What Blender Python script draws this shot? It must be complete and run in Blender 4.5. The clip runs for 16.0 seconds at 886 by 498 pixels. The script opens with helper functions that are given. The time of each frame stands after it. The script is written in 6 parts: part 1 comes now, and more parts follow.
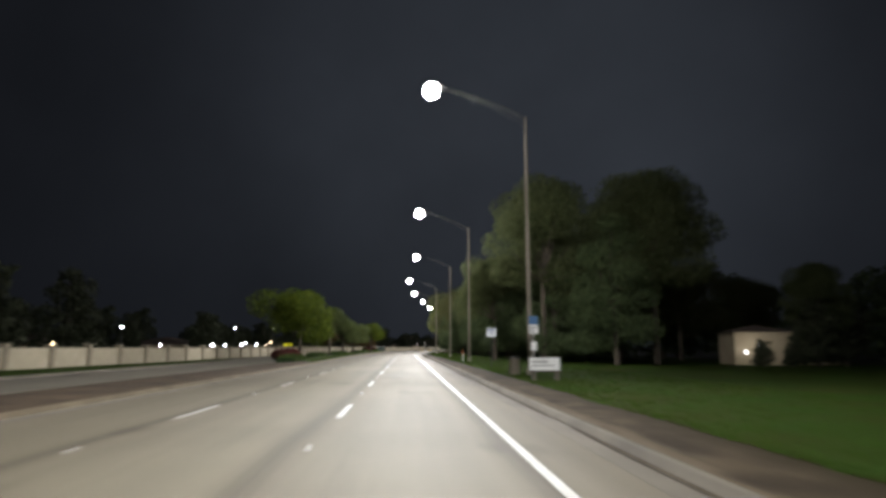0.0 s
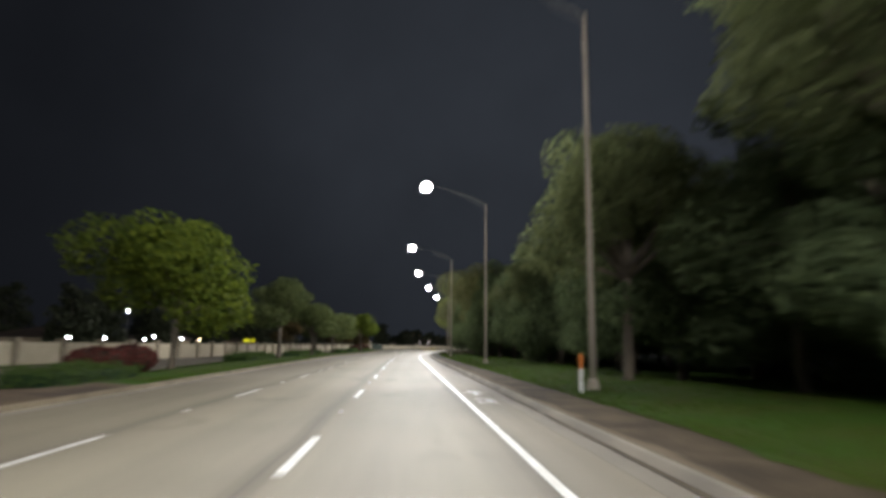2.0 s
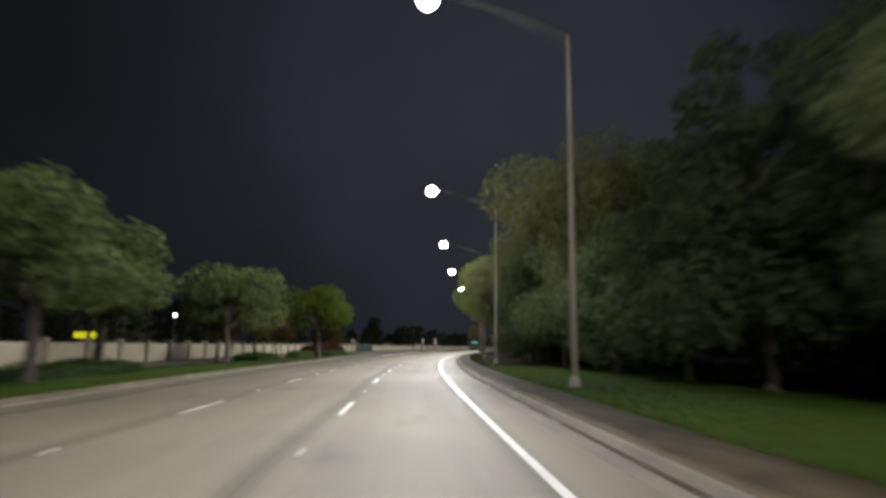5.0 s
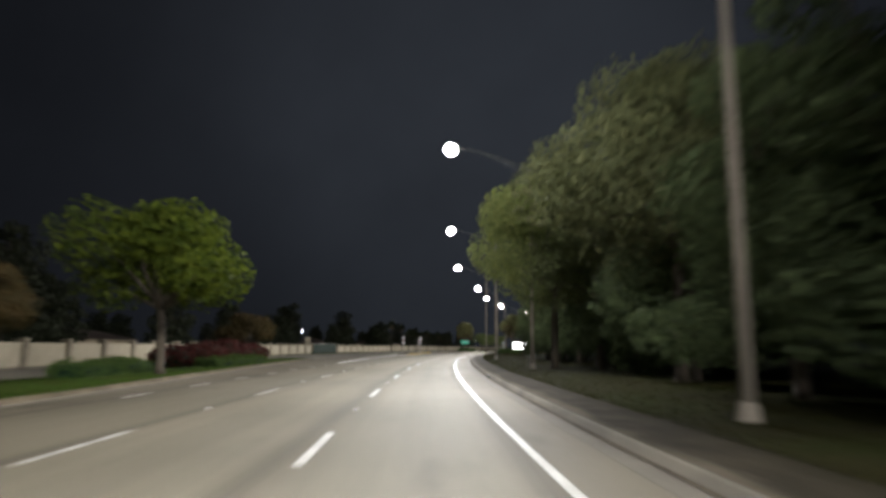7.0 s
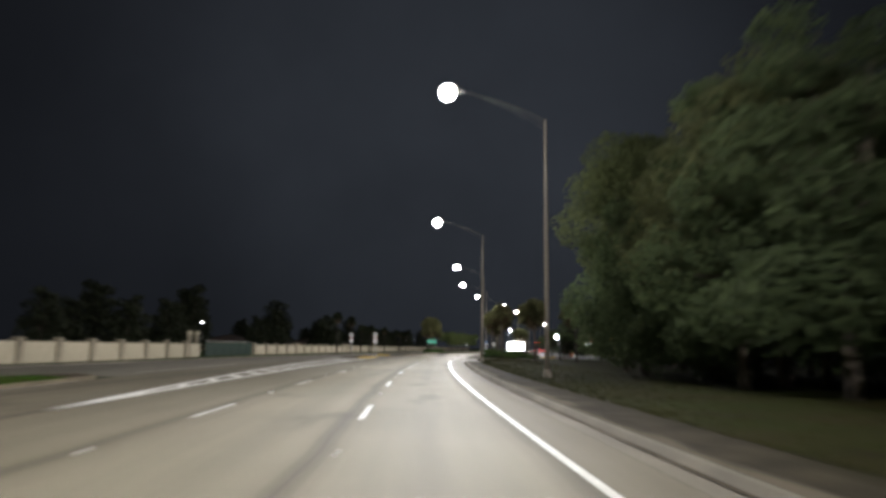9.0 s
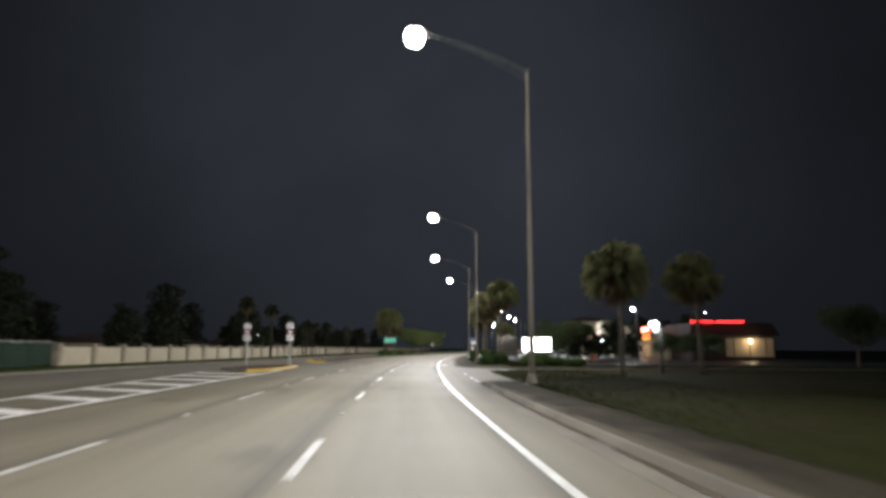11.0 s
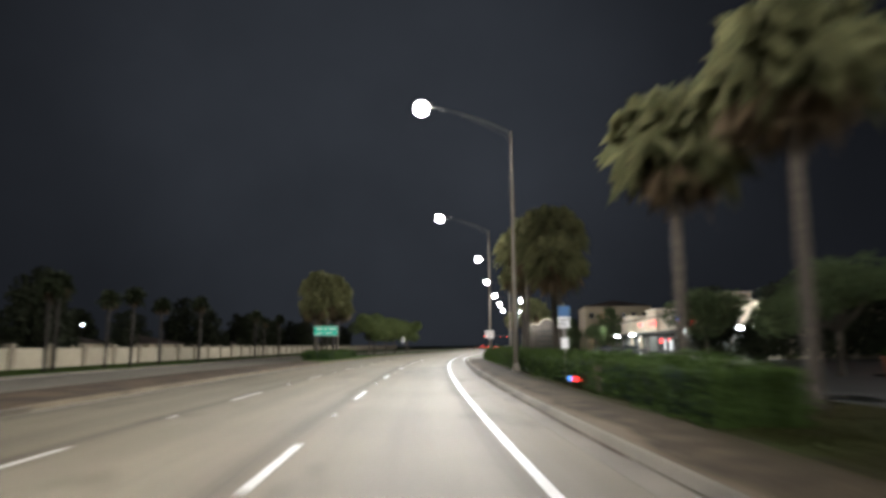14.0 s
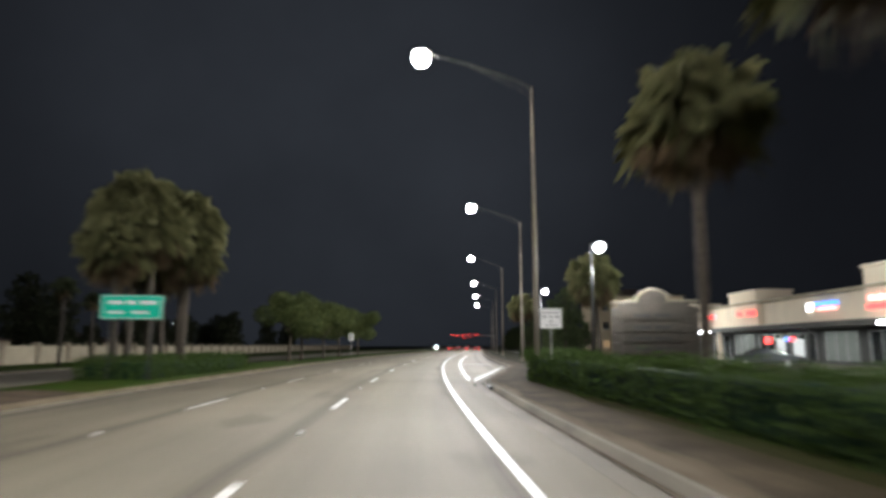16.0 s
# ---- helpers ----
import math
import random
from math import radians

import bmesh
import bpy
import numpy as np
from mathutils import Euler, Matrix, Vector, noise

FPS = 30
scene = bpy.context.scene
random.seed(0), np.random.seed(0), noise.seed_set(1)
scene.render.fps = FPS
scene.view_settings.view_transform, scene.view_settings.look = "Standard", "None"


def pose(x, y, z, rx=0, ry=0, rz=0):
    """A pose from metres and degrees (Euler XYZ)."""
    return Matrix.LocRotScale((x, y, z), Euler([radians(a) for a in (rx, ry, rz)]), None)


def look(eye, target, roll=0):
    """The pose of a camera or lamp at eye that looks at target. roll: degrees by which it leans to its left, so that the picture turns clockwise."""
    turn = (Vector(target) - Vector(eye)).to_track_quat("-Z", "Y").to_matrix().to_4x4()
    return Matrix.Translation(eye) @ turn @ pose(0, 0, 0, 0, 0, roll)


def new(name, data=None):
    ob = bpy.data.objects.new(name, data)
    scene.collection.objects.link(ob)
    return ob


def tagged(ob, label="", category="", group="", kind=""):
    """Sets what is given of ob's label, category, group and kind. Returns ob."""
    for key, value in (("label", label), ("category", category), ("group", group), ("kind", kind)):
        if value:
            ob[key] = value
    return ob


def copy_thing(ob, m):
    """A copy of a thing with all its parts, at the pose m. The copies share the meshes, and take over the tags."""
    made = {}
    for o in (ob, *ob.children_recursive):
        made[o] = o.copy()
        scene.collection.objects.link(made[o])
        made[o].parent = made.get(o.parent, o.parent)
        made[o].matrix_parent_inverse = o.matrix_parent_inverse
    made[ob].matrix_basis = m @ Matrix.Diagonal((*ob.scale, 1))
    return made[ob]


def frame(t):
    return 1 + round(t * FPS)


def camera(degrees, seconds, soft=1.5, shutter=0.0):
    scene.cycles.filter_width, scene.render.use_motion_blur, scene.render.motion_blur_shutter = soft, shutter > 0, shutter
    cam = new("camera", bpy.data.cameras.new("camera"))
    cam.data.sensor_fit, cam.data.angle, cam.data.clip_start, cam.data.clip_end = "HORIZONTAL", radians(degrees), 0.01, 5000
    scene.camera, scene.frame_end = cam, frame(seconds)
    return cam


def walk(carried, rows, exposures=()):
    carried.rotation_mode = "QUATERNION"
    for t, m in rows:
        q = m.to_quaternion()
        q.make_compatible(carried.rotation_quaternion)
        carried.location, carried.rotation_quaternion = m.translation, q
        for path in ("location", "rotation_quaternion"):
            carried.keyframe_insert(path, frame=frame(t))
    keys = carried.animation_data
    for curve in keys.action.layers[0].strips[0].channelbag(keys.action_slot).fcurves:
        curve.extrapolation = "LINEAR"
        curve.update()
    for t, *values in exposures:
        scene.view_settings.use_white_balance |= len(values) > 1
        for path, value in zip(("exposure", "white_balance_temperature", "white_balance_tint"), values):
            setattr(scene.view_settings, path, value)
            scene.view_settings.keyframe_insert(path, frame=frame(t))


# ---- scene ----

# ---- camera and its drive ----
cam = camera(69.5, 16.0, soft=3.5, shutter=0.8)
# seconds, x, y, z, yaw to the left, pitch up, roll
DRIVE = [
    (0, 0.172, 5.795, 1.645, -0.24, 8.75, -0.05),
    (0.5, -0.379, 16.964, 1.645, -0.12, 8.71, -0.23),
    (1, -0.998, 28.169, 1.646, -0.12, 8.69, 0.50),
    (1.5, -1.600, 39.511, 1.646, -0.20, 8.65, 0.56),
    (2, -2.188, 50.694, 1.653, -0.09, 8.64, 0.61),
    (2.5, -2.788, 62.726, 1.656, 0.05, 8.73, 1.10),
    (3, -3.329, 73.681, 1.649, -0.09, 8.63, 0.74),
    (3.5, -3.925, 84.891, 1.645, -0.16, 8.57, 0.49),
    (4, -4.599, 96.178, 1.647, -0.21, 8.59, 0.54),
    (4.5, -5.303, 107.742, 1.649, -0.22, 8.62, 0.59),
    (5, -5.952, 119.384, 1.652, -0.28, 8.65, 0.65),
    (5.5, -6.502, 130.904, 1.654, -0.49, 8.68, 0.70),
    (6, -6.908, 142.103, 1.656, -0.96, 8.71, 0.76),
    (6.5, -7.348, 153.316, 1.647, -1.53, 8.75, 0.55),
    (7, -7.655, 164.055, 1.634, -2.22, 8.70, 0.59),
    (7.5, -7.785, 174.973, 1.642, -2.69, 8.72, 0.67),
    (8, -7.823, 185.709, 1.646, -3.31, 8.70, 0.54),
    (8.5, -7.819, 196.387, 1.657, -4.27, 8.71, 1.25),
    (9, -7.388, 208.063, 1.634, -6.08, 8.78, 0.92),
    (9.5, -6.954, 219.230, 1.637, -7.37, 8.79, 0.76),
    (10, -6.222, 230.368, 1.640, -8.46, 8.81, 0.59),
    (10.5, -5.221, 241.454, 1.642, -9.39, 8.83, 0.42),
    (11, -3.991, 252.461, 1.645, -10.17, 8.85, 0.26),
    (11.5, -2.559, 263.364, 1.648, -10.83, 8.87, 0.09),
    (12, -1.067, 274.067, 1.631, -11.58, 8.83, -0.14),
    (12.5, 0.544, 285.035, 1.645, -12.06, 8.77, 0.08),
    (13, 2.100, 295.699, 1.654, -12.53, 8.90, 0.33),
    (13.5, 3.695, 305.825, 1.642, -12.77, 8.67, 0.05),
    (14, 5.449, 316.293, 1.630, -13.24, 8.60, -0.34),
    (14.5, 7.310, 326.520, 1.642, -13.91, 8.65, -0.09),
    (15, 9.203, 336.461, 1.636, -14.84, 8.60, 0.10),
    (15.5, 11.419, 346.589, 1.645, -15.91, 8.58, 0.04),
    (16, 13.743, 356.440, 1.645, -16.78, 8.63, 0.07),
]


def aim(x, y, z, yaw, pitch, roll):
    a, b = radians(yaw), radians(pitch)
    way = Vector((-math.sin(a) * math.cos(b), math.cos(a) * math.cos(b), math.sin(b)))
    eye = Vector((x, y, z))
    return look(eye, eye + 10 * way, roll)


# the film's camera opens up a little beyond the side street
EXPOSURE = [(0, 0.05), (2.5, 0.1), (3.5, 0.0), (6, -0.03), (9, -0.03), (11.5, 0.12), (12.5, 0.2), (13.3, 0.36), (14, 0.18), (14.5, 0.06), (15, 0.12), (16, -0.05)]
walk(cam, [(row[0], aim(*row[1:])) for row in DRIVE], EXPOSURE)

# ---- night sky and exposure ----
world = bpy.data.worlds.new("night_sky")
scene.world = world
world.use_nodes = True
wn, wl = world.node_tree.nodes, world.node_tree.links
back = wn["Background"]
# dark sky; lens glare painted in as a broad, low dome over the road
geo = wn.new("ShaderNodeNewGeometry")
dome = wn.new("ShaderNodeVectorMath")
dome.operation = "DOT_PRODUCT"
dome.inputs[1].default_value = Vector((0.13, 0.95, 0.30)).normalized()
ramp = wn.new("ShaderNodeValToRGB")
wl.new(geo.outputs["Position"], dome.inputs[0])
wl.new(dome.outputs["Value"], ramp.inputs[0])
for k, (where, tone) in enumerate(((0.10, (0.0055, 0.0060, 0.0078)), (0.72, (0.0068, 0.0076, 0.0098)), (0.90, (0.0096, 0.0109, 0.0140)), (1.0, (0.0290, 0.0335, 0.0420)))):
    el = ramp.color_ramp.elements[k] if k < 2 else ramp.color_ramp.elements.new(where)
    el.position, el.color = where, (*tone, 1)
ramp.color_ramp.interpolation = "B_SPLINE"
# uneven mottling in that glow
mottle = wn.new("ShaderNodeTexNoise")
mottle.inputs["Scale"].default_value, mottle.inputs["Detail"].default_value = 2.2, 5
wl.new(geo.outputs["Position"], mottle.inputs["Vector"])
thick = wn.new("ShaderNodeMapRange")
thick.inputs["From Min"].default_value, thick.inputs["From Max"].default_value = 0.3, 0.7
thick.inputs["To Min"].default_value, thick.inputs["To Max"].default_value = 0.78, 1.22
wl.new(mottle.outputs["Fac"], thick.inputs["Value"])
veil = wn.new("ShaderNodeVectorMath")
veil.operation = "SCALE"
wl.new(ramp.outputs[0], veil.inputs[0])
wl.new(thick.outputs[0], veil.inputs["Scale"])
wl.new(veil.outputs[0], back.inputs[0])
back.inputs[1].default_value = 1.0
LAMP_WATTS = 2950
TREE_FILL_WATTS = 430
LAMP_TINT = (1.0, 0.985, 0.985)

# ---- the line of the road: slope of the skip line by station (y), then its x ----
SLOPE = [(-140, -0.0486), (60, -0.0531), (110, -0.0573), (150, -0.0348), (180, 0.012), (210, 0.048),
         (240, 0.0802), (270, 0.1177), (300, 0.1594), (330, 0.1974), (360, 0.2339), (390, 0.2852),
         (430, 0.3393), (480, 0.3649), (540, 0.3702), (2000, 0.3701)]
_sy = [a for a, b in SLOPE]
_sm = [b for a, b in SLOPE]
GRID = np.arange(-140, 1400, 0.5)
_m = np.interp(GRID, _sy, _sm)
LINE = np.concatenate([[0], np.cumsum((_m[1:] + _m[:-1]) / 4)])
LINE += 3.841 - np.interp(-100, GRID, LINE)


def road_x(s):
    return float(np.interp(s, GRID, LINE))


def slope(s):
    return float(np.interp(s, _sy, _sm))


def at(s, o, z=0.0):
    """The place at station s, o metres to the right of the skip line."""
    m = slope(s)
    c = 1 / math.hypot(1, m)
    return Vector((road_x(s) + o * c, s - o * m * c, z))


def heading(s):
    """Degrees by which the road at station s turns left of +y."""
    return -math.degrees(math.atan(slope(s)))


def stand(s, o, z=0.0, turn=0.0):
    """The pose of a thing beside the road: its +y along the road, its -x to the camera car's lane."""
    p = at(s, o, z)
    return pose(p.x, p.y, p.z, 0, 0, heading(s) + turn)


def between(s, table):
    return float(np.interp(s, [a for a, b in table], [b for a, b in table]))

# ---- materials ----
def surface(name, base, other=None, rough=0.8, grain=8.0, patch=0.35, bump=0.15, metal=0.0, island=0.0, spec=0.5, patch_mix=0.5, stretch=None):
    """A worn surface: two scales of colour change, grain relief, and uneven gloss."""
    m = bpy.data.materials.new(name)
    m.use_nodes = True
    n, l = m.node_tree.nodes, m.node_tree.links
    b = n["Principled BSDF"]
    other = other or tuple(c * 0.7 for c in base)
    co = n.new("ShaderNodeTexCoord")
    src = co.outputs["Object"]
    if stretch:
        mp = n.new("ShaderNodeMapping")
        mp.inputs["Scale"].default_value = stretch
        l.new(src, mp.inputs[0])
        src = mp.outputs[0]
    big, small = n.new("ShaderNodeTexNoise"), n.new("ShaderNodeTexNoise")
    for node, sc, det in ((big, patch, 4), (small, grain, 6)):
        node.inputs["Scale"].default_value = sc
        node.inputs["Detail"].default_value = det
        l.new(src, node.inputs["Vector"])
    r1 = n.new("ShaderNodeValToRGB")
    r1.color_ramp.elements[0].position, r1.color_ramp.elements[1].position = 0.35, 0.68
    r1.color_ramp.elements[0].color, r1.color_ramp.elements[1].color = (*other, 1), (*base, 1)
    l.new(big.outputs["Fac"], r1.inputs[0])
    mix = n.new("ShaderNodeMix")
    mix.data_type, mix.blend_type = "RGBA", "OVERLAY"
    mix.inputs["Factor"].default_value = patch_mix
    l.new(r1.outputs[0], mix.inputs["A"])
    l.new(small.outputs["Color"], mix.inputs["B"])
    hue = n.new("ShaderNodeHueSaturation")
    hue.inputs["Saturation"].default_value = 1.0
    l.new(mix.outputs["Result"], hue.inputs["Color"])
    bw = n.new("ShaderNodeRGBToBW")
    l.new(small.outputs["Color"], bw.inputs[0])
    l.new(bw.outputs[0], mix.inputs["B"])
    if island:
        gi = n.new("ShaderNodeNewGeometry")
        mr = n.new("ShaderNodeMapRange")
        mr.inputs["To Min"].default_value, mr.inputs["To Max"].default_value = 1 - island, 1 + island
        l.new(gi.outputs["Random Per Island"], mr.inputs["Value"])
        l.new(mr.outputs[0], hue.inputs["Value"])
    l.new(hue.outputs[0], b.inputs["Base Color"])
    mr2 = n.new("ShaderNodeMapRange")
    mr2.inputs["To Min"].default_value, mr2.inputs["To Max"].default_value = max(0.05, rough - 0.12), min(1, rough + 0.1)
    l.new(small.outputs["Fac"], mr2.inputs["Value"])
    l.new(mr2.outputs[0], b.inputs["Roughness"])
    b.inputs["Metallic"].default_value = metal
    b.inputs["Specular IOR Level"].default_value = spec
    if bump:
        bp = n.new("ShaderNodeBump")
        bp.inputs["Strength"].default_value = bump
        bp.inputs["Distance"].default_value = 0.02
        l.new(small.outputs["Fac"], bp.inputs["Height"])
        l.new(bp.outputs[0], b.inputs["Normal"])
    return m


def glow(name, colour, strength):
    m = bpy.data.materials.new(name)
    m.use_nodes = True
    b = m.node_tree.nodes["Principled BSDF"]
    b.inputs["Base Color"].default_value = (0.06, 0.06, 0.06, 1)
    b.inputs["Roughness"].default_value = 0.3
    b.inputs["Emission Color"].default_value = (*colour, 1)
    b.inputs["Emission Strength"].default_value = strength
    return m


def leaf(name, base, other, thin=0.35):
    """Leaves: each one its own shade, some light shining through."""
    m = bpy.data.materials.new(name)
    m.use_nodes = True
    n, l = m.node_tree.nodes, m.node_tree.links
    b = n["Principled BSDF"]
    gi, ob = n.new("ShaderNodeNewGeometry"), n.new("ShaderNodeObjectInfo")
    r = n.new("ShaderNodeValToRGB")
    r.color_ramp.elements[0].color, r.color_ramp.elements[1].color = (*other, 1), (*base, 1)
    l.new(gi.outputs["Random Per Island"], r.inputs[0])
    h = n.new("ShaderNodeHueSaturation")
    mr = n.new("ShaderNodeMapRange")
    mr.inputs["To Min"].default_value, mr.inputs["To Max"].default_value = 0.8, 1.25
    l.new(ob.outputs["Random"], mr.inputs["Value"])
    l.new(mr.outputs[0], h.inputs["Value"])
    l.new(r.outputs[0], h.inputs["Color"])
    l.new(h.outputs[0], b.inputs["Base Color"])
    b.inputs["Roughness"].default_value = 0.75
    b.inputs["Specular IOR Level"].default_value = 0.12
    t = n.new("ShaderNodeBsdfTranslucent")
    l.new(h.outputs[0], t.inputs["Color"])
    mx = n.new("ShaderNodeMixShader")
    mx.inputs[0].default_value = thin
    l.new(b.outputs[0], mx.inputs[1])
    l.new(t.outputs[0], mx.inputs[2])
    l.new(mx.outputs[0], n["Material Output"].inputs["Surface"])
    return m


def verge(name, green, olive, soil, dry):
    """Patchy turf: green and olive growth over bare soil; dry shifts the balance to the bare ground."""
    m = surface(name, green, olive, rough=0.97, grain=14, patch=0.30, bump=0.8, spec=0.04)
    n, l = m.node_tree.nodes, m.node_tree.links
    b = n["Principled BSDF"]
    old = b.inputs["Base Color"].links[0].from_socket
    co = n.new("ShaderNodeTexCoord")
    bare = n.new("ShaderNodeTexNoise")
    bare.inputs["Scale"].default_value, bare.inputs["Detail"].default_value, bare.inputs["Roughness"].default_value = 0.55, 6, 0.65
    l.new(co.outputs["Object"], bare.inputs["Vector"])
    r = n.new("ShaderNodeMapRange")
    r.inputs["From Min"].default_value, r.inputs["From Max"].default_value = 0.60 - dry, 0.74 - dry
    l.new(bare.outputs["Fac"], r.inputs["Value"])
    mx = n.new("ShaderNodeMix")
    mx.data_type = "RGBA"
    l.new(r.outputs[0], mx.inputs["Factor"])
    l.new(old, mx.inputs["A"])
    mx.inputs["B"].default_value = (*soil, 1)
    l.new(mx.outputs["Result"], b.inputs["Base Color"])
    return m


def soiled_walk(name, pale, worn, soil):
    """Old sidewalk: a pale strip along the kerb, worn grey behind it, soil and grass creeping in from the verge; u runs across from the kerb."""
    m = surface(name, tuple(c * 1.25 for c in worn), tuple(c * 0.55 for c in worn), rough=0.95, grain=9, patch=0.9, bump=0.45, spec=0.08, patch_mix=0.75)
    n, l = m.node_tree.nodes, m.node_tree.links
    b = n["Principled BSDF"]
    old = b.inputs["Base Color"].links[0].from_socket
    uv = n.new("ShaderNodeUVMap")
    uv.uv_map = "across_along"
    mp = n.new("ShaderNodeMapping")
    mp.inputs["Scale"].default_value = (0.9, 0.22, 1)
    l.new(uv.outputs[0], mp.inputs[0])
    creep = n.new("ShaderNodeTexNoise")
    creep.inputs["Scale"].default_value, creep.inputs["Detail"].default_value, creep.inputs["Roughness"].default_value = 1.0, 6, 0.65
    l.new(mp.outputs[0], creep.inputs["Vector"])
    sp = n.new("ShaderNodeSeparateXYZ")
    l.new(uv.outputs[0], sp.inputs[0])
    reach = n.new("ShaderNodeMath")
    reach.operation = "MULTIPLY_ADD"
    l.new(creep.outputs["Fac"], reach.inputs[0])
    reach.inputs[1].default_value = 1.8
    l.new(sp.outputs["X"], reach.inputs[2])
    last = old
    for lo, hi, tone, flip in ((1.12, 1.45, pale, True), (2.05, 2.75, soil, False)):
        r = n.new("ShaderNodeMapRange")
        r.inputs["From Min"].default_value, r.inputs["From Max"].default_value = (hi, lo) if flip else (lo, hi)
        l.new(reach.outputs[0], r.inputs["Value"])
        mx = n.new("ShaderNodeMix")
        mx.data_type = "RGBA"
        l.new(r.outputs[0], mx.inputs["Factor"])
        l.new(last, mx.inputs["A"])
        mx.inputs["B"].default_value = (*tone, 1)
        last = mx.outputs["Result"]
    l.new(last, b.inputs["Base Color"])
    return m


def pavement_asphalt():
    """Worn grey-tan asphalt with pale wheel tracks, dark lane seams, tar stains and stones; u runs across, v along."""
    m = surface("worn_asphalt", (0.218, 0.197, 0.146), (0.174, 0.157, 0.114), rough=0.72, grain=55.0, patch=0.12, bump=0.35, spec=0.35, patch_mix=0.35)
    n, l = m.node_tree.nodes, m.node_tree.links
    b = n["Principled BSDF"]
    old = b.inputs["Base Color"].links[0].from_socket
    uv = n.new("ShaderNodeUVMap")
    uv.uv_map = "across_along"
    # long streaks along the driving direction
    mp = n.new("ShaderNodeMapping")
    mp.inputs["Scale"].default_value = (0.9, 0.03, 1)
    l.new(uv.outputs[0], mp.inputs[0])
    st = n.new("ShaderNodeTexNoise")
    st.inputs["Scale"].default_value, st.inputs["Detail"].default_value = 1.0, 5
    l.new(mp.outputs[0], st.inputs["Vector"])
    # seams on the lane lines: distance to them across the road, wavering
    sp = n.new("ShaderNodeSeparateXYZ")
    l.new(uv.outputs[0], sp.inputs[0])
    wav = n.new("ShaderNodeTexNoise")
    wav.noise_dimensions = "1D"
    wav.inputs["Scale"].default_value = 0.09
    l.new(sp.outputs["Y"], wav.inputs["W"])
    addw = n.new("ShaderNodeMath")
    addw.operation = "MULTIPLY_ADD"
    l.new(wav.outputs["Fac"], addw.inputs[0])
    addw.inputs[1].default_value = 0.5
    shift = n.new("ShaderNodeMath")
    shift.operation = "ADD"
    shift.inputs[1].default_value = -0.02
    l.new(sp.outputs["X"], shift.inputs[0])
    l.new(shift.outputs[0], addw.inputs[2])
    pp = n.new("ShaderNodeMath")
    pp.operation = "PINGPONG"
    l.new(addw.outputs[0], pp.inputs[0])
    pp.inputs[1].default_value = 1.825
    seam = n.new("ShaderNodeValToRGB")
    e = seam.color_ramp.elements
    e[0].position, e[0].color = 0.0, (0.34, 0.32, 0.30, 1)
    e[1].position, e[1].color = 0.46, (1, 1, 1, 1)
    for where, tone in ((0.03, (0.50, 0.48, 0.46, 1)), (0.16, (0.62, 0.60, 0.57, 1)), (0.24, (0.86, 0.85, 0.83, 1))):
        mid = seam.color_ramp.elements.new(where)
        mid.color = tone
    l.new(pp.outputs[0], seam.inputs[0])
    fade = n.new("ShaderNodeMapRange")
    fade.inputs["From Min"].default_value, fade.inputs["From Max"].default_value = 0.35, 0.62
    fade.inputs["To Min"].default_value, fade.inputs["To Max"].default_value = 0.45, 1.0
    l.new(st.outputs["Fac"], fade.inputs["Value"])
    m1 = n.new("ShaderNodeMix")
    m1.data_type, m1.blend_type = "RGBA", "MULTIPLY"
    l.new(fade.outputs[0], m1.inputs["Factor"])
    l.new(old, m1.inputs["A"])
    l.new(seam.outputs[0], m1.inputs["B"])
    sr = n.new("ShaderNodeValToRGB")
    sr.color_ramp.elements[0].position, sr.color_ramp.elements[0].color = 0.3, (0.84, 0.83, 0.82, 1)
    sr.color_ramp.elements[1].position, sr.color_ramp.elements[1].color = 0.66, (1.10, 1.10, 1.09, 1)
    l.new(st.outputs["Fac"], sr.inputs[0])
    m2 = n.new("ShaderNodeMix")
    m2.data_type, m2.blend_type = "RGBA", "MULTIPLY"
    m2.inputs["Factor"].default_value = 1.0
    l.new(m1.outputs["Result"], m2.inputs["A"])
    l.new(sr.outputs[0], m2.inputs["B"])
    # tar spots and old patches
    sp2 = n.new("ShaderNodeTexNoise")
    sp2.inputs["Scale"].default_value, sp2.inputs["Detail"].default_value = 0.42, 3
    mp2 = n.new("ShaderNodeMapping")
    mp2.inputs["Scale"].default_value = (1.0, 0.45, 1)
    l.new(uv.outputs[0], mp2.inputs[0])
    l.new(mp2.outputs[0], sp2.inputs["Vector"])
    br = n.new("ShaderNodeValToRGB")
    br.color_ramp.elements[0].position, br.color_ramp.elements[0].color = 0.62, (1, 1, 1, 1)
    br.color_ramp.elements[1].position, br.color_ramp.elements[1].color = 0.70, (0.72, 0.70, 0.67, 1)
    l.new(sp2.outputs["Fac"], br.inputs[0])
    m3 = n.new("ShaderNodeMix")
    m3.data_type, m3.blend_type = "RGBA", "MULTIPLY"
    m3.inputs["Factor"].default_value = 1.0
    l.new(m2.outputs["Result"], m3.inputs["A"])
    l.new(br.outputs[0], m3.inputs["B"])
    # browner far lane and shoulder; the light's falloff is painted into these tones
    lane = n.new("ShaderNodeMapRange")
    lane.inputs["From Min"].default_value, lane.inputs["From Max"].default_value = -14.0, 6.0
    l.new(addw.outputs[0], lane.inputs["Value"])
    lr = n.new("ShaderNodeValToRGB")
    lr.color_ramp.elements[0].position, lr.color_ramp.elements[0].color = 0.30, (0.54, 0.51, 0.46, 1)
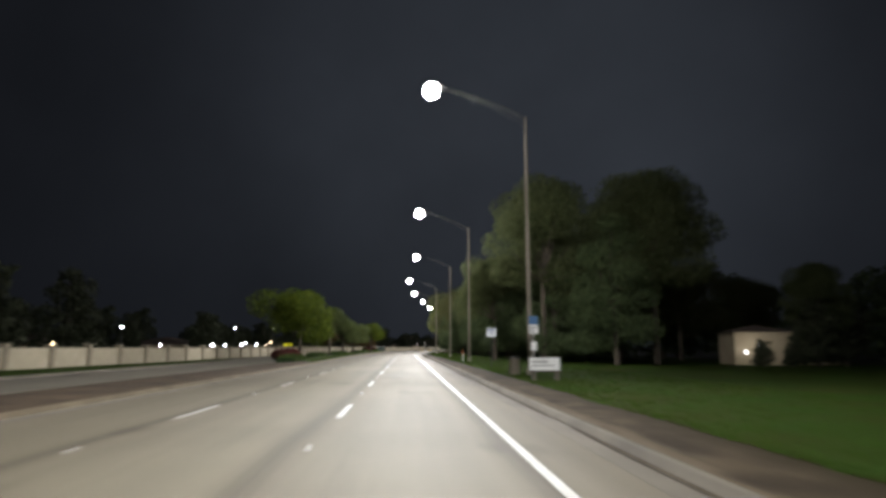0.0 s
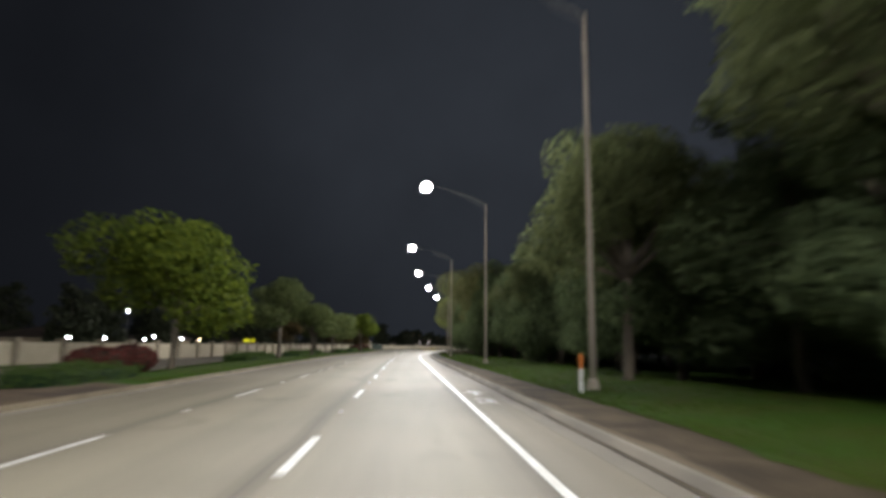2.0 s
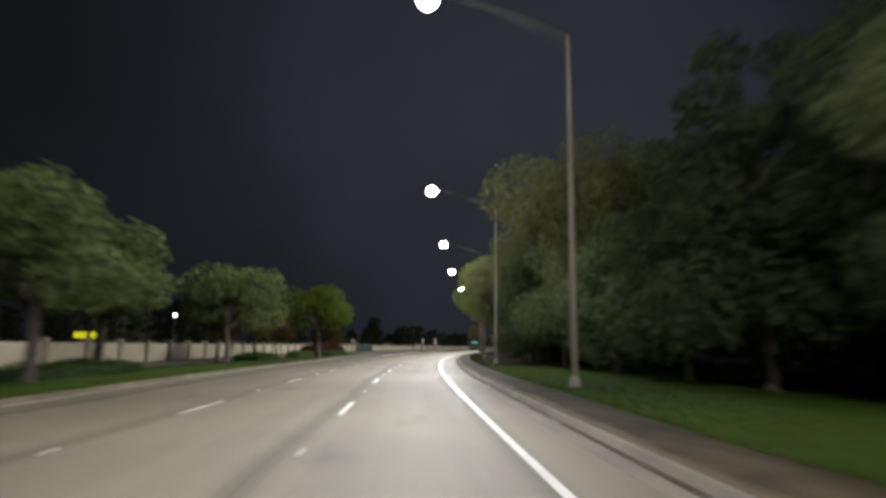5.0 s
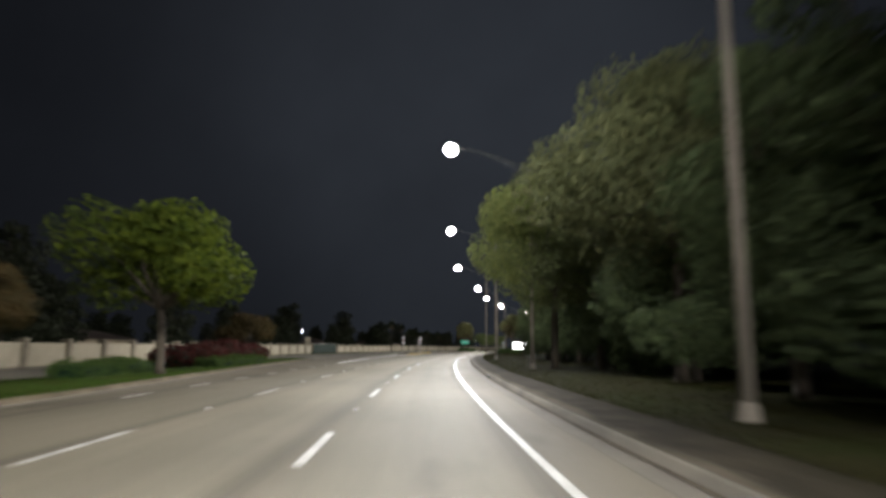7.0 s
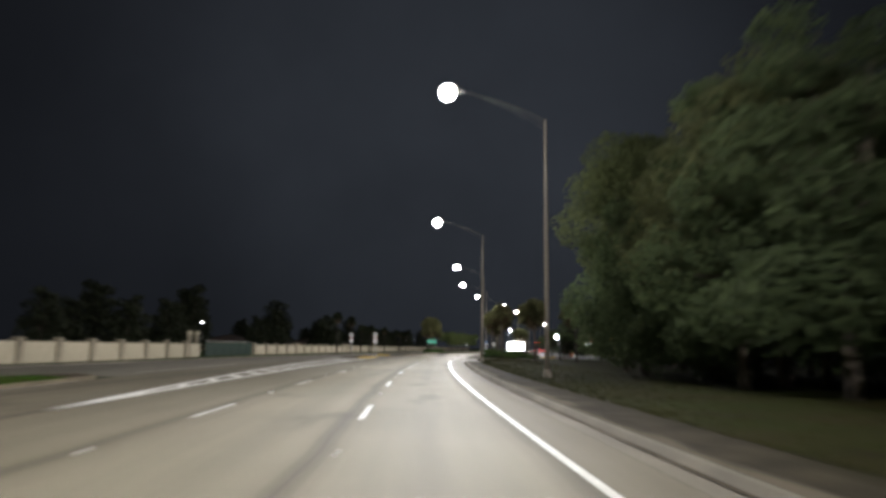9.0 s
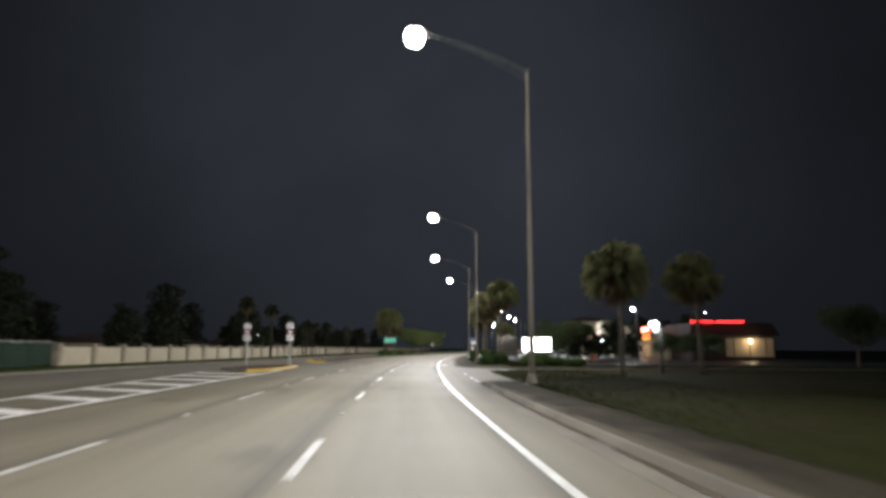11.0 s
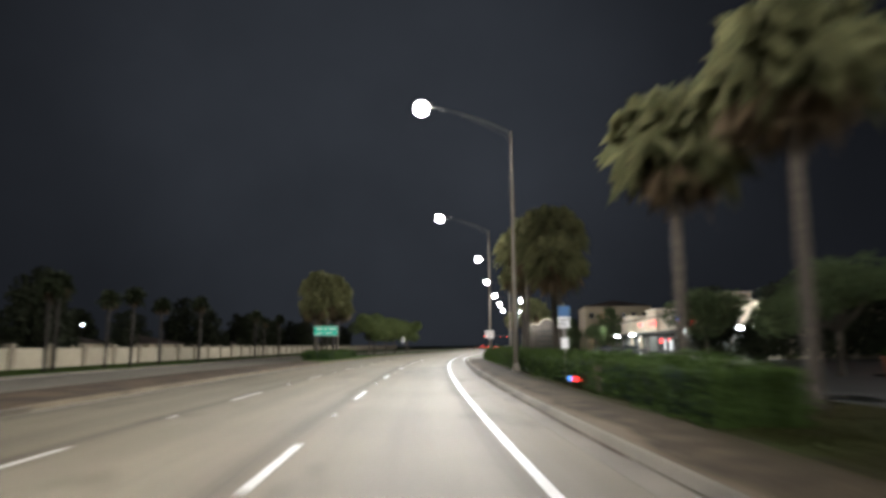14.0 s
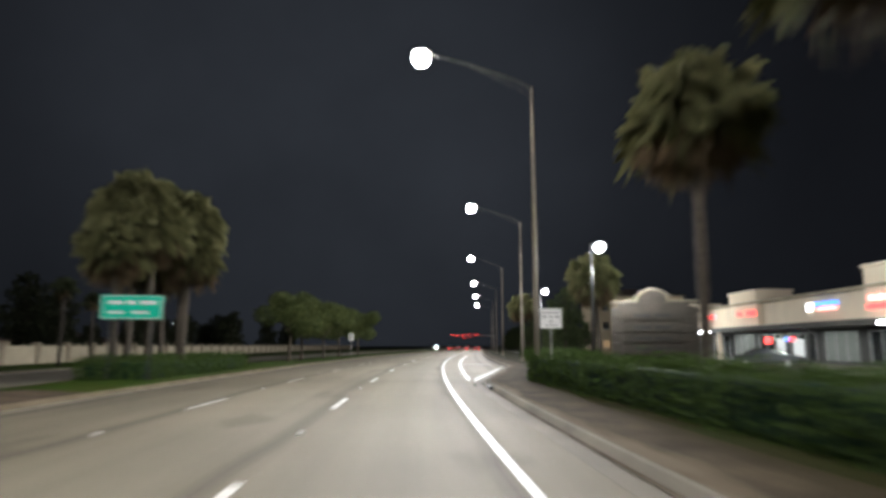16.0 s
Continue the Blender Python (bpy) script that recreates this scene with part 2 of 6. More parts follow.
    lr.color_ramp.elements[1].position, lr.color_ramp.elements[1].color = 0.93, (0.74, 0.71, 0.66, 1)
    for where, tone in ((0.46, (0.66, 0.64, 0.59, 1)), (0.54, (0.84, 0.82, 0.78, 1)), (0.68, (0.97, 0.96, 0.94, 1)), (0.86, (1, 1, 1, 1))):
        lr.color_ramp.elements.new(where).color = tone
    l.new(lane.outputs[0], lr.inputs[0])
    m4 = n.new("ShaderNodeMix")
    m4.data_type, m4.blend_type = "RGBA", "MULTIPLY"
    m4.inputs["Factor"].default_value = 1.0
    l.new(m3.outputs["Result"], m4.inputs["A"])
    l.new(lr.outputs[0], m4.inputs["B"])
    l.new(m4.outputs["Result"], b.inputs["Base Color"])
    return m


ASPHALT = pavement_asphalt()
STREET = surface("street_asphalt", (0.172, 0.156, 0.120), (0.125, 0.113, 0.088), rough=0.75, grain=40, patch=0.3, bump=0.35, spec=0.3)
LOT = surface("parking_asphalt", (0.075, 0.072, 0.066), (0.045, 0.045, 0.045), rough=0.5, grain=30, patch=0.25, bump=0.3, spec=0.5)
CONCRETE = surface("stained_concrete", (0.185, 0.160, 0.118), (0.10, 0.086, 0.064), rough=0.85, grain=22, patch=0.4, bump=0.3)
GUTTER = surface("gutter_concrete", (0.165, 0.145, 0.106), (0.115, 0.100, 0.074), rough=0.8, grain=25, patch=0.5, bump=0.25)
WALK = soiled_walk("sidewalk_concrete", (0.125, 0.100, 0.068), (0.062, 0.047, 0.029), (0.032, 0.025, 0.012))
# overgrown stretch under the trees; their shade is put into the darker tones
OVERGROWN_UNLIT = soiled_walk("overgrown_unlit_sidewalk", (0.100, 0.085, 0.062), (0.040, 0.033, 0.021), (0.018, 0.016, 0.007))
FLOWLINE = surface("gutter_dirt", (0.115, 0.096, 0.068), (0.060, 0.049, 0.034), rough=0.95, grain=18, patch=0.6, bump=0.5, spec=0.1)
GRASS = verge("lawn_soil", (0.021, 0.054, 0.005), (0.034, 0.044, 0.007), (0.030, 0.024, 0.012), 0.0)
# brownish turf, darkened in colour for the missing lamplight behind the kerb
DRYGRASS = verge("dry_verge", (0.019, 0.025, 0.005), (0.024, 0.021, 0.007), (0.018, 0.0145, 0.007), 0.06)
CORNERLAWN = verge("corner_lawn", (0.020, 0.034, 0.007), (0.026, 0.030, 0.008), (0.024, 0.019, 0.010), 0.03)
DARKGRASS = surface("far_ground", (0.030, 0.045, 0.018), (0.035, 0.032, 0.020), rough=0.95, grain=6, patch=0.1, bump=0.6, spec=0.1)
SOIL = surface("median_mulch", (0.085, 0.062, 0.040), (0.040, 0.030, 0.022), rough=0.95, grain=16, patch=0.5, bump=0.9, spec=0.1)
STUCCO = surface("cream_stucco", (0.52, 0.46, 0.34), (0.40, 0.345, 0.245), rough=0.9, grain=30, patch=0.6, bump=0.2)
STUCCO_DIRTY = surface("weathered_stucco_cap", (0.36, 0.31, 0.225), (0.21, 0.18, 0.13), rough=0.9, grain=18, patch=0.9, bump=0.25)
PAINT = surface("road_paint", (0.80, 0.80, 0.76), (0.55, 0.54, 0.50), rough=0.45, grain=24, patch=2.2, bump=0.1)
WORNPAINT = surface("worn_road_paint", (0.58, 0.57, 0.53), (0.30, 0.29, 0.26), rough=0.6, grain=9, patch=1.6, bump=0.1)
YELLOW = surface("yellow_curb_paint", (0.76, 0.48, 0.02), (0.56, 0.34, 0.02), rough=0.6, grain=14, patch=1.2, bump=0.1)
STEEL = surface("galvanised_pole", (0.42, 0.40, 0.36), (0.30, 0.285, 0.26), rough=0.55, grain=20, patch=1.5, bump=0.05, metal=0.25, stretch=(1, 1, 0.15))
ARMSTEEL = surface("dark_arm_tube", (0.17, 0.165, 0.15), (0.11, 0.106, 0.098), rough=0.65, grain=20, patch=1.5, bump=0.05, metal=0.2)
CONCPOLE = surface("spun_concrete_pole", (0.30, 0.262, 0.21), (0.21, 0.184, 0.148), rough=0.85, grain=26, patch=0.8, bump=0.2, stretch=(1, 1, 0.2))
DARKMETAL = surface("dark_metal", (0.05, 0.05, 0.05), (0.03, 0.03, 0.03), rough=0.5, grain=20, patch=2, bump=0.05, metal=0.5)
BARK = surface("bark", (0.10, 0.08, 0.056), (0.05, 0.04, 0.03), rough=0.95, grain=18, patch=2.5, bump=0.8, stretch=(1, 1, 0.25))
TERRACOTTA = surface("terracotta", (0.42, 0.16, 0.09), (0.32, 0.12, 0.07), rough=0.8, grain=18, patch=1.5, bump=0.15)
# trunk beyond the lamps' reach, its darkness put into the colour
BARK_UNLIT = surface("unlit_slim_trunk", (0.030, 0.024, 0.018), (0.018, 0.014, 0.011), rough=0.95, grain=9, patch=3, bump=0.7, stretch=(0.3, 0.3, 2.5))
PALMBARK = surface("palm_trunk", (0.070, 0.056, 0.041), (0.040, 0.032, 0.024), rough=0.95, grain=9, patch=3, bump=0.7, stretch=(0.3, 0.3, 2.5))
LEAF_OAK = leaf("oak_leaf", (0.092, 0.116, 0.012), (0.028, 0.046, 0.007))
LEAF_SAGE = leaf("sage_leaf", (0.112, 0.136, 0.048), (0.044, 0.060, 0.022))
TANKERB = surface("tan_soiled_curb", (0.150, 0.122, 0.080), (0.085, 0.068, 0.044), rough=0.92, grain=18, patch=0.6, bump=0.3, spec=0.15)
DIRTYKERB = surface("soiled_curb", (0.105, 0.090, 0.064), (0.06, 0.05, 0.035), rough=0.9, grain=20, patch=0.7, bump=0.3)
LEAF_DIM = leaf("dim_leaf", (0.106, 0.122, 0.052), (0.066, 0.080, 0.034), thin=0.45)
LEAF_DEEP = leaf("deep_leaf", (0.098, 0.104, 0.046), (0.062, 0.070, 0.032), thin=0.42)
DRYBLADE = leaf("dry_grass_blade", (0.040, 0.037, 0.012), (0.020, 0.023, 0.007), thin=0.2)
LEAF_OLIVE = leaf("olive_leaf", (0.094, 0.096, 0.038), (0.062, 0.068, 0.026), thin=0.45)
BLADE = leaf("grass_blade", (0.036, 0.086, 0.007), (0.042, 0.050, 0.010), thin=0.25)
LEAF_WOOD = leaf("woodland_leaf", (0.096, 0.124, 0.056), (0.062, 0.086, 0.040), thin=0.48)
# leaves of unlit trees: the missing lamplight is put in as a darker green
LEAF_UNLIT = leaf("unlit_garden_leaf", (0.040, 0.046, 0.026), (0.018, 0.022, 0.012), thin=0.15)
# pale green leaves: the lamp's light on this tree is put into the colour
LEAF_LAMPLIT = leaf("lamplit_leaf", (0.225, 0.250, 0.085), (0.125, 0.155, 0.050), thin=0.35)
LEAF_HEDGE = leaf("hedge_leaf", (0.074, 0.118, 0.030), (0.040, 0.068, 0.017), thin=0.3)
LEAF_RED = leaf("copper_leaf", (0.085, 0.022, 0.018), (0.035, 0.014, 0.012), thin=0.2)
LEAF_BROWN = leaf("russet_leaf", (0.080, 0.052, 0.020), (0.040, 0.036, 0.014))
FROND = leaf("palm_frond", (0.135, 0.132, 0.062), (0.075, 0.078, 0.034), thin=0.3)
DEADFROND = leaf("dry_palm_frond", (0.115, 0.080, 0.043), (0.065, 0.046, 0.026), thin=0.2)
# unlit copy of the palm frond, shade put into the colour
FROND_UNLIT = leaf("unlit_palm_frond", (0.030, 0.038, 0.016), (0.014, 0.018, 0.010), thin=0.15)
LENS = glow("lamp_lens", (1.0, 0.98, 0.93), 130)
SIGN_WHITE = surface("sign_white", (0.80, 0.80, 0.78), (0.70, 0.70, 0.68), rough=0.35, grain=30, patch=1.5, bump=0.02)
SIGN_BACK = surface("sign_aluminium", (0.45, 0.45, 0.44), (0.35, 0.35, 0.34), rough=0.4, grain=30, patch=1.5, bump=0.02, metal=0.7)
# white sign face under little light, its dimness put into the colour
SIGN_GREY = surface("sign_underlit_white", (0.46, 0.48, 0.50), (0.36, 0.38, 0.40), rough=0.5, grain=30, patch=1.5, bump=0.02)
SIGN_DULL = surface("sign_blue_grey_print", (0.14, 0.17, 0.22), (0.10, 0.12, 0.16), rough=0.5, grain=30, patch=1.5, bump=0.02)
SIGN_BLUE = surface("sign_blue", (0.04, 0.13, 0.28), (0.03, 0.10, 0.22), rough=0.4, grain=30, patch=1.5, bump=0.02)
SIGN_GREEN = surface("sign_green", (0.004, 0.56, 0.36), (0.004, 0.50, 0.32), rough=0.6, grain=30, patch=1.5, bump=0.02, spec=0.1)
SIGN_DARK = surface("sign_dark_print", (0.05, 0.05, 0.06), (0.03, 0.03, 0.03), rough=0.5, grain=30, patch=1.5, bump=0.02)
ORANGE = surface("orange_marker", (0.70, 0.22, 0.03), (0.55, 0.17, 0.03), rough=0.5, grain=20, patch=2, bump=0.02)
BEIGE = surface("beige_stucco", (0.42, 0.35, 0.24), (0.34, 0.28, 0.19), rough=0.9, grain=25, patch=0.5, bump=0.2)
MALLWALL = surface("mall_stucco", (0.74, 0.63, 0.49), (0.64, 0.54, 0.42), rough=0.9, grain=25, patch=0.4, bump=0.15)
STONE = surface("sign_stone", (0.085, 0.070, 0.054), (0.055, 0.045, 0.035), rough=0.85, grain=10, patch=1.0, bump=0.4, island=0.2)
ROOFDARK = surface("dark_roof", (0.05, 0.045, 0.04), (0.03, 0.028, 0.026), rough=0.8, grain=10, patch=0.6, bump=0.3)
DINERDARK = surface("dark_brown_stucco", (0.030, 0.024, 0.020), (0.020, 0.016, 0.013), rough=0.9, grain=25, patch=0.5, bump=0.2)
MAROON = surface("maroon_roofing", (0.026, 0.011, 0.010), (0.018, 0.008, 0.007), rough=0.7, grain=12, patch=0.6, bump=0.3)
SHOPDARK = surface("dark_shopfront", (0.035, 0.035, 0.032), (0.022, 0.023, 0.022), rough=0.6, grain=14, patch=0.6, bump=0.1)
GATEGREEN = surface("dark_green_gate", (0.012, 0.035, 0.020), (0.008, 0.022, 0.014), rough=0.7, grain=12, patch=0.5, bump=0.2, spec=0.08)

# ---- mesh helpers ----
def part(name, bm, material, parent=None, label="", smooth=False):
    me = bpy.data.meshes.new(name)
    bm.to_mesh(me)
    bm.free()
    me.materials.append(material)
    if smooth:
        me.shade_smooth()
    ob = new(name, me)
    ob.parent = parent
    if label:
        tagged(ob, label)
    return ob


def raw(name, verts, faces, material, parent=None, smooth=False):
    me = bpy.data.meshes.new(name)
    me.from_pydata(verts, [], faces)
    me.update()
    me.materials.append(material)
    if smooth:
        me.shade_smooth()
    ob = new(name, me)
    ob.parent = parent
    return ob


def thing(name, label, category, group="", kind=""):
    return tagged(new(name), label, category, group, kind)


def box(bm, x, y, z, sx, sy, sz, bevel=0.0, turn=0.0):
    """A box about (x, y, z), of the given whole sizes."""
    made = bmesh.ops.create_cube(bm, size=1)["verts"]
    bmesh.ops.transform(bm, verts=made, matrix=pose(x, y, z, 0, 0, turn) @ Matrix.Diagonal((sx, sy, sz, 1)))
    if bevel:
        edges = list({e for v in made for e in v.link_edges})
        bmesh.ops.bevel(bm, geom=edges, offset=bevel, segments=2, affect="EDGES", profile=0.5)
    return bm


def tube(bm, points, radii, sides=10, cap=True):
    """A tapered tube along points."""
    pts = [Vector(p) for p in points]
    rings = []
    for i, p in enumerate(pts):
        d = (pts[min(i + 1, len(pts) - 1)] - pts[max(i - 1, 0)]).normalized()
        side = d.cross(Vector((0, 0, 1)) if abs(d.z) < 0.95 else Vector((1, 0, 0))).normalized()
        up = side.cross(d)
        r = radii[i] if hasattr(radii, "__len__") else radii
        rings.append([bm.verts.new(p + r * (math.cos(a) * side + math.sin(a) * up)) for a in (2 * math.pi * k / sides for k in range(sides))])
    for a, b in zip(rings, rings[1:]):
        for k in range(sides):
            bm.faces.new((a[k], a[(k + 1) % sides], b[(k + 1) % sides], b[k]))
    if cap:
        bm.faces.new(rings[0][::-1])
        bm.faces.new(rings[-1])
    bmesh.ops.recalc_face_normals(bm, faces=bm.faces[:])
    return bm


def steps(s0, s1, step=4.0):
    n = max(1, int(math.ceil((s1 - s0) / step)))
    return [s0 + (s1 - s0) * i / n for i in range(n + 1)]


def sweep(name, s0, s1, profile, material, step=4.0, parent=None, uv=False, origin=lambda s: 0.0):
    """A strip along the road. profile(s): points (offset, height) from left to right, the last ones may go down."""
    st = steps(s0, s1, step)
    verts, faces, uvs = [], [], []
    k = None
    for s in st:
        pr = profile(s)
        k = len(pr)
        for o, z in pr:
            verts.append(tuple(at(s, o, z)))
            uvs.append((o - origin(s), s))
    for i in range(len(st) - 1):
        for j in range(k - 1):
            a = i * k + j
            faces.append((a, a + 1, a + 1 + k, a + k))
    ob = raw(name, verts, faces, material, parent)
    if uv:
        layer = ob.data.uv_layers.new(name="across_along")
        for loop in ob.data.loops:
            layer.data[loop.index].uv = uvs[loop.vertex_index]
    return ob


def flat(name, corners, z, material, parent=None):
    """A thin painted patch from (station, offset) corners, counter-clockwise from above."""
    top = [tuple(at(s, o, z)) for s, o in corners]
    n = len(top)
    verts = top + [(x, y, z - 0.003) for x, y, z in top]
    faces = [tuple(range(n))] + [(i, i + n, (i + 1) % n + n, (i + 1) % n) for i in range(n)]
    ob = raw(name, verts, faces, material, parent)
    me = ob.data
    bm = bmesh.new()
    bm.from_mesh(me)
    bmesh.ops.recalc_face_normals(bm, faces=bm.faces[:])
    bm.to_mesh(me)
    bm.free()
    return ob

# ---- ground and roads ----
LEFT_EDGE = [(-140, -7.5), (60, -7.6), (80, -7.9), (110, -8.4), (160, -9.1), (185, -9.2), (205, -10.7), (230, -12.7), (250, -13.6), (311, -13.6)]
RIGHT_EDGE = [(-140, 5.15), (385, 5.15), (405, 8.6), (1400, 8.6)]
MEDIAN_OUT = [(-140, -11.6), (75, -11.6), (110, -14.6), (200, -15.0), (240, -16.6), (329, -12.3), (375, -12.3), (400, -14.5), (1400, -14.5)]


def left_edge(s):
    return between(s, LEFT_EDGE) if s < 320 else -8.1


def right_edge(s):
    return between(s, RIGHT_EDGE)


def median_out(s):
    return between(s, MEDIAN_OUT)


tagged(raw("ground", [(-1500, -600, -0.08), (1700, -600, -0.08), (1700, 2600, -0.08), (-1500, 2600, -0.08)], [(0, 1, 2, 3)], DARKGRASS),
       "dark flat grassy ground reaching the horizon", "ground", kind="structure")

tagged(sweep("road", -140, 320, lambda s: [(left_edge(s), 0.0), (-3.65, 0.0), (0, 0.0), (right_edge(s) - 0.5, 0.0)], ASPHALT, uv=True),
       "worn grey-tan asphalt carriageway with pale wheel tracks and dark seams", "road", kind="structure")
tagged(sweep("road", 320, 1300, lambda s: [(left_edge(s), 0.0), (-3.65, 0.0), (0, 0.0), (right_edge(s) - 0.5, 0.0)], ASPHALT, uv=True),
       "worn grey-tan asphalt carriageway with pale wheel tracks and dark seams", "road", kind="structure")
for a, b, inner in ((-140, 240, median_out), (240, 329, left_edge), (329, 1300, median_out)):
    tagged(sweep("opposing_road", a, b, lambda s: [(median_out(s) - 7.6, 0.0), (median_out(s) - 3.8, 0.0), ((inner(s) if s < 320 or inner is median_out else -8.1), 0.0)], STREET, uv=True),
           "asphalt carriageway of the opposing lanes beyond the median", "road", kind="structure")
tagged(sweep("left_verge", -140, 1300, lambda s: [(-90, 0.05), (-40, 0.08), (median_out(s) - 7.9, 0.14)], GRASS, step=8),
       "grass verge between the opposing lanes and the wall", "verge", kind="structure")


def kerb(name, pts, material, width=0.18, height=0.14, base=-0.03, side=1, parent=None):
    """A raised kerb along (station, offset) points; side 1: its thickness lies to the right of the line."""
    w = [at(s, o) for s, o in pts]
    verts, faces = [], []
    for i, p in enumerate(w):
        d = (w[min(i + 1, len(w) - 1)] - w[max(i - 1, 0)]).normalized()
        nrm = Vector((d.y, -d.x, 0)) * side
        for off, z in ((0.0, base), (0.01, 0.02), (0.10, height - 0.012), (0.13, height), (width, height + 0.004), (width, base)):
            q = p + nrm * off
            verts.append((q.x, q.y, z))
    for i in range(len(w) - 1):
        for j in range(5):
            a = i * 6 + j
            f = (a, a + 6, a + 7, a + 1)
            faces.append(f if side < 0 else f[::-1])
    return raw(name, verts, faces, material, parent)


def along(s0, s1, fn, step=4.0):
    return [(s, fn(s)) for s in steps(s0, s1, step)]


# gutters and kerbs beside the camera's lane
for a, b in ((-140, 283.0), (314.5, 1300)):
    tagged(sweep("gutter", a, b, lambda s: [(right_edge(s) - 0.5, 0.004), (right_edge(s) - 0.03, -0.015), (right_edge(s) + 0.02, -0.015)], GUTTER),
           "pale concrete gutter along the kerb", "gutter", kind="structure")
    tagged(kerb("curb", along(a, b, right_edge), CONCRETE), "stained concrete kerb", "curb", kind="structure")
# dirt gathered in the flow line, in broken lengths
rng = random.Random(19)
s = -30.0
while s < 430:
    e = s + rng.uniform(9, 34)
    if not (e > 282 and s < 316):
        wdt = rng.uniform(0.02, 0.07)
        tagged(sweep("gutter_dirt", s, e, lambda q: [(right_edge(q) - 0.06 - wdt * (0.6 + 0.4 * math.sin(q * 0.9)), 0.002), (right_edge(q) - 0.035, -0.006), (right_edge(q) + 0.006, 0.012)], FLOWLINE, step=1.5),
               "dark dirt along the foot of the kerb", "dirt", kind="structure")
    s = e + rng.uniform(0.2, 2.5)
near_return = [(283.0, 7.2), (286.0, 7.2), (290, 7.22), (294, 7.26), (296.4, 7.4), (297.9, 8.1), (299.1, 9.5), (299.8, 11.5), (300.1, 15), (300.1, 70)]
far_return = [(314.5, 5.1), (311.8, 5.3), (309.2, 6.2), (307.2, 7.6), (305.9, 9.4), (305.4, 12), (305.4, 70)]
tagged(kerb("curb", near_return, DIRTYKERB), "rounded concrete kerb at the side street", "curb", kind="structure")
tagged(kerb("curb", far_return, DIRTYKERB, side=-1), "rounded concrete kerb at the side street", "curb", kind="structure")
tagged(flat("side_street", [(282.8, 4.6), (283, 5.2)] + near_return[1:] + far_return[::-1] + [(315, 5.18), (315, 4.6)] + [(315 - 2.5 * i, 4.6) for i in range(1, 13)], 0.004, STREET),
       "dark asphalt side street mouth with a stop line", "road", kind="structure")

tagged(flat("pavement", [(282.9, 5.2), (288, 5.2), (292, 5.25), (294.6, 5.6), (296.0, 6.3), (296.6, 7.3), (294, 7.24), (290, 7.2), (282.9, 7.18)], 0.03, STREET),
       "dropped concrete kerb ramp at the side street", "pavement", kind="structure")
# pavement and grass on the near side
for a, b, mat in ((-140, 130, WALK), (130, 283, OVERGROWN_UNLIT), (314.5, 1300, WALK)):
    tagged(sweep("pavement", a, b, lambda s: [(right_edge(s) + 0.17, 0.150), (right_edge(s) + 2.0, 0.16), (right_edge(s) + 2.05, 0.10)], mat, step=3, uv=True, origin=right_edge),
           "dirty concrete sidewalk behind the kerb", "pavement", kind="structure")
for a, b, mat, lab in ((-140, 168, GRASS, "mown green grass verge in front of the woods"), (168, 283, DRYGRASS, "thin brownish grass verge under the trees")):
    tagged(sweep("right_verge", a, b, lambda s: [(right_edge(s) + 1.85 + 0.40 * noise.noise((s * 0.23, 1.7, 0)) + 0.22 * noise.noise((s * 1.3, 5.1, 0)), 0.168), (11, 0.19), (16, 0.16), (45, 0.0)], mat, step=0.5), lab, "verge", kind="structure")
tagged(flat("right_verge", [(283, 7.35), (286, 7.35), (290, 7.37), (294, 7.41), (296.2, 7.55), (297.7, 8.2), (298.9, 9.6), (299.65, 11.6), (299.95, 15), (299.95, 45), (283, 45)], 0.15, DRYGRASS),
       "brownish grass corner at the side street", "verge", kind="structure")
tagged(flat("right_verge", [(314.5, 45), (305.6, 45), (305.6, 12), (306.1, 9.5), (307.4, 7.8), (309.3, 6.4), (311.9, 5.5), (314.5, 5.3)], 0.15, CORNERLAWN),
       "grass corner with clipped shrubs at the side street", "verge", kind="structure")
tagged(sweep("right_verge", 314.5, 1300, lambda s: [(right_edge(s) + 1.9 + 0.25 * noise.noise((s * 0.3, 4.7, 0)), 0.168), (right_edge(s) + 7.5, 0.17), (right_edge(s) + 7.6, 0.06)], DRYGRASS, step=3),
       "grass strip between sidewalk and parking lot", "verge", kind="structure")
tagged(sweep("parking_lot", 314.5, 520, lambda s: [(right_edge(s) + 7.5, 0.10), (34, 0.12), (60, 0.12)], LOT, step=6),
       "dark damp asphalt parking lot", "parking lot", kind="structure")

# medians
tagged(sweep("median", -140, 75, lambda s: [(median_out(s) + 0.1, 0.13), (-9.6, 0.22), (left_edge(s) - 0.1, 0.13)], SOIL),
       "raised median of dark bare mulch", "median", kind="structure")
tagged(sweep("median", 75, 236, lambda s: [(median_out(s) + 0.1, 0.13), ((median_out(s) + left_edge(s)) / 2, 0.24), (left_edge(s) - 0.1, 0.13)], GRASS, step=3),
       "raised grass median with hedges and trees", "median", kind="structure")
tagged(kerb("curb", along(-140, 236, left_edge) + [(238.5, -13.4), (239.6, -14.8), (238.5, -16.0), (236, -16.5)], TANKERB, side=-1), "soiled tan concrete median kerb", "curb", kind="structure")
tagged(kerb("curb", along(-140, 236, median_out), TANKERB), "concrete median kerb", "curb", kind="structure")
tagged(flat("median", [(236, -13.2), (238.3, -13.6), (239.4, -14.8), (238.3, -15.9), (236, -16.3)], 0.14, SOIL), "rounded soil end of the median", "median", kind="structure")
island = [(297, -9.6), (300, -8.5), (305, -8.45), (309, -8.7), (311.0, -9.7), (311.6, -11.0), (311.0, -12.3), (308, -13.0), (302, -13.0), (297, -10.6), (297, -9.6)]
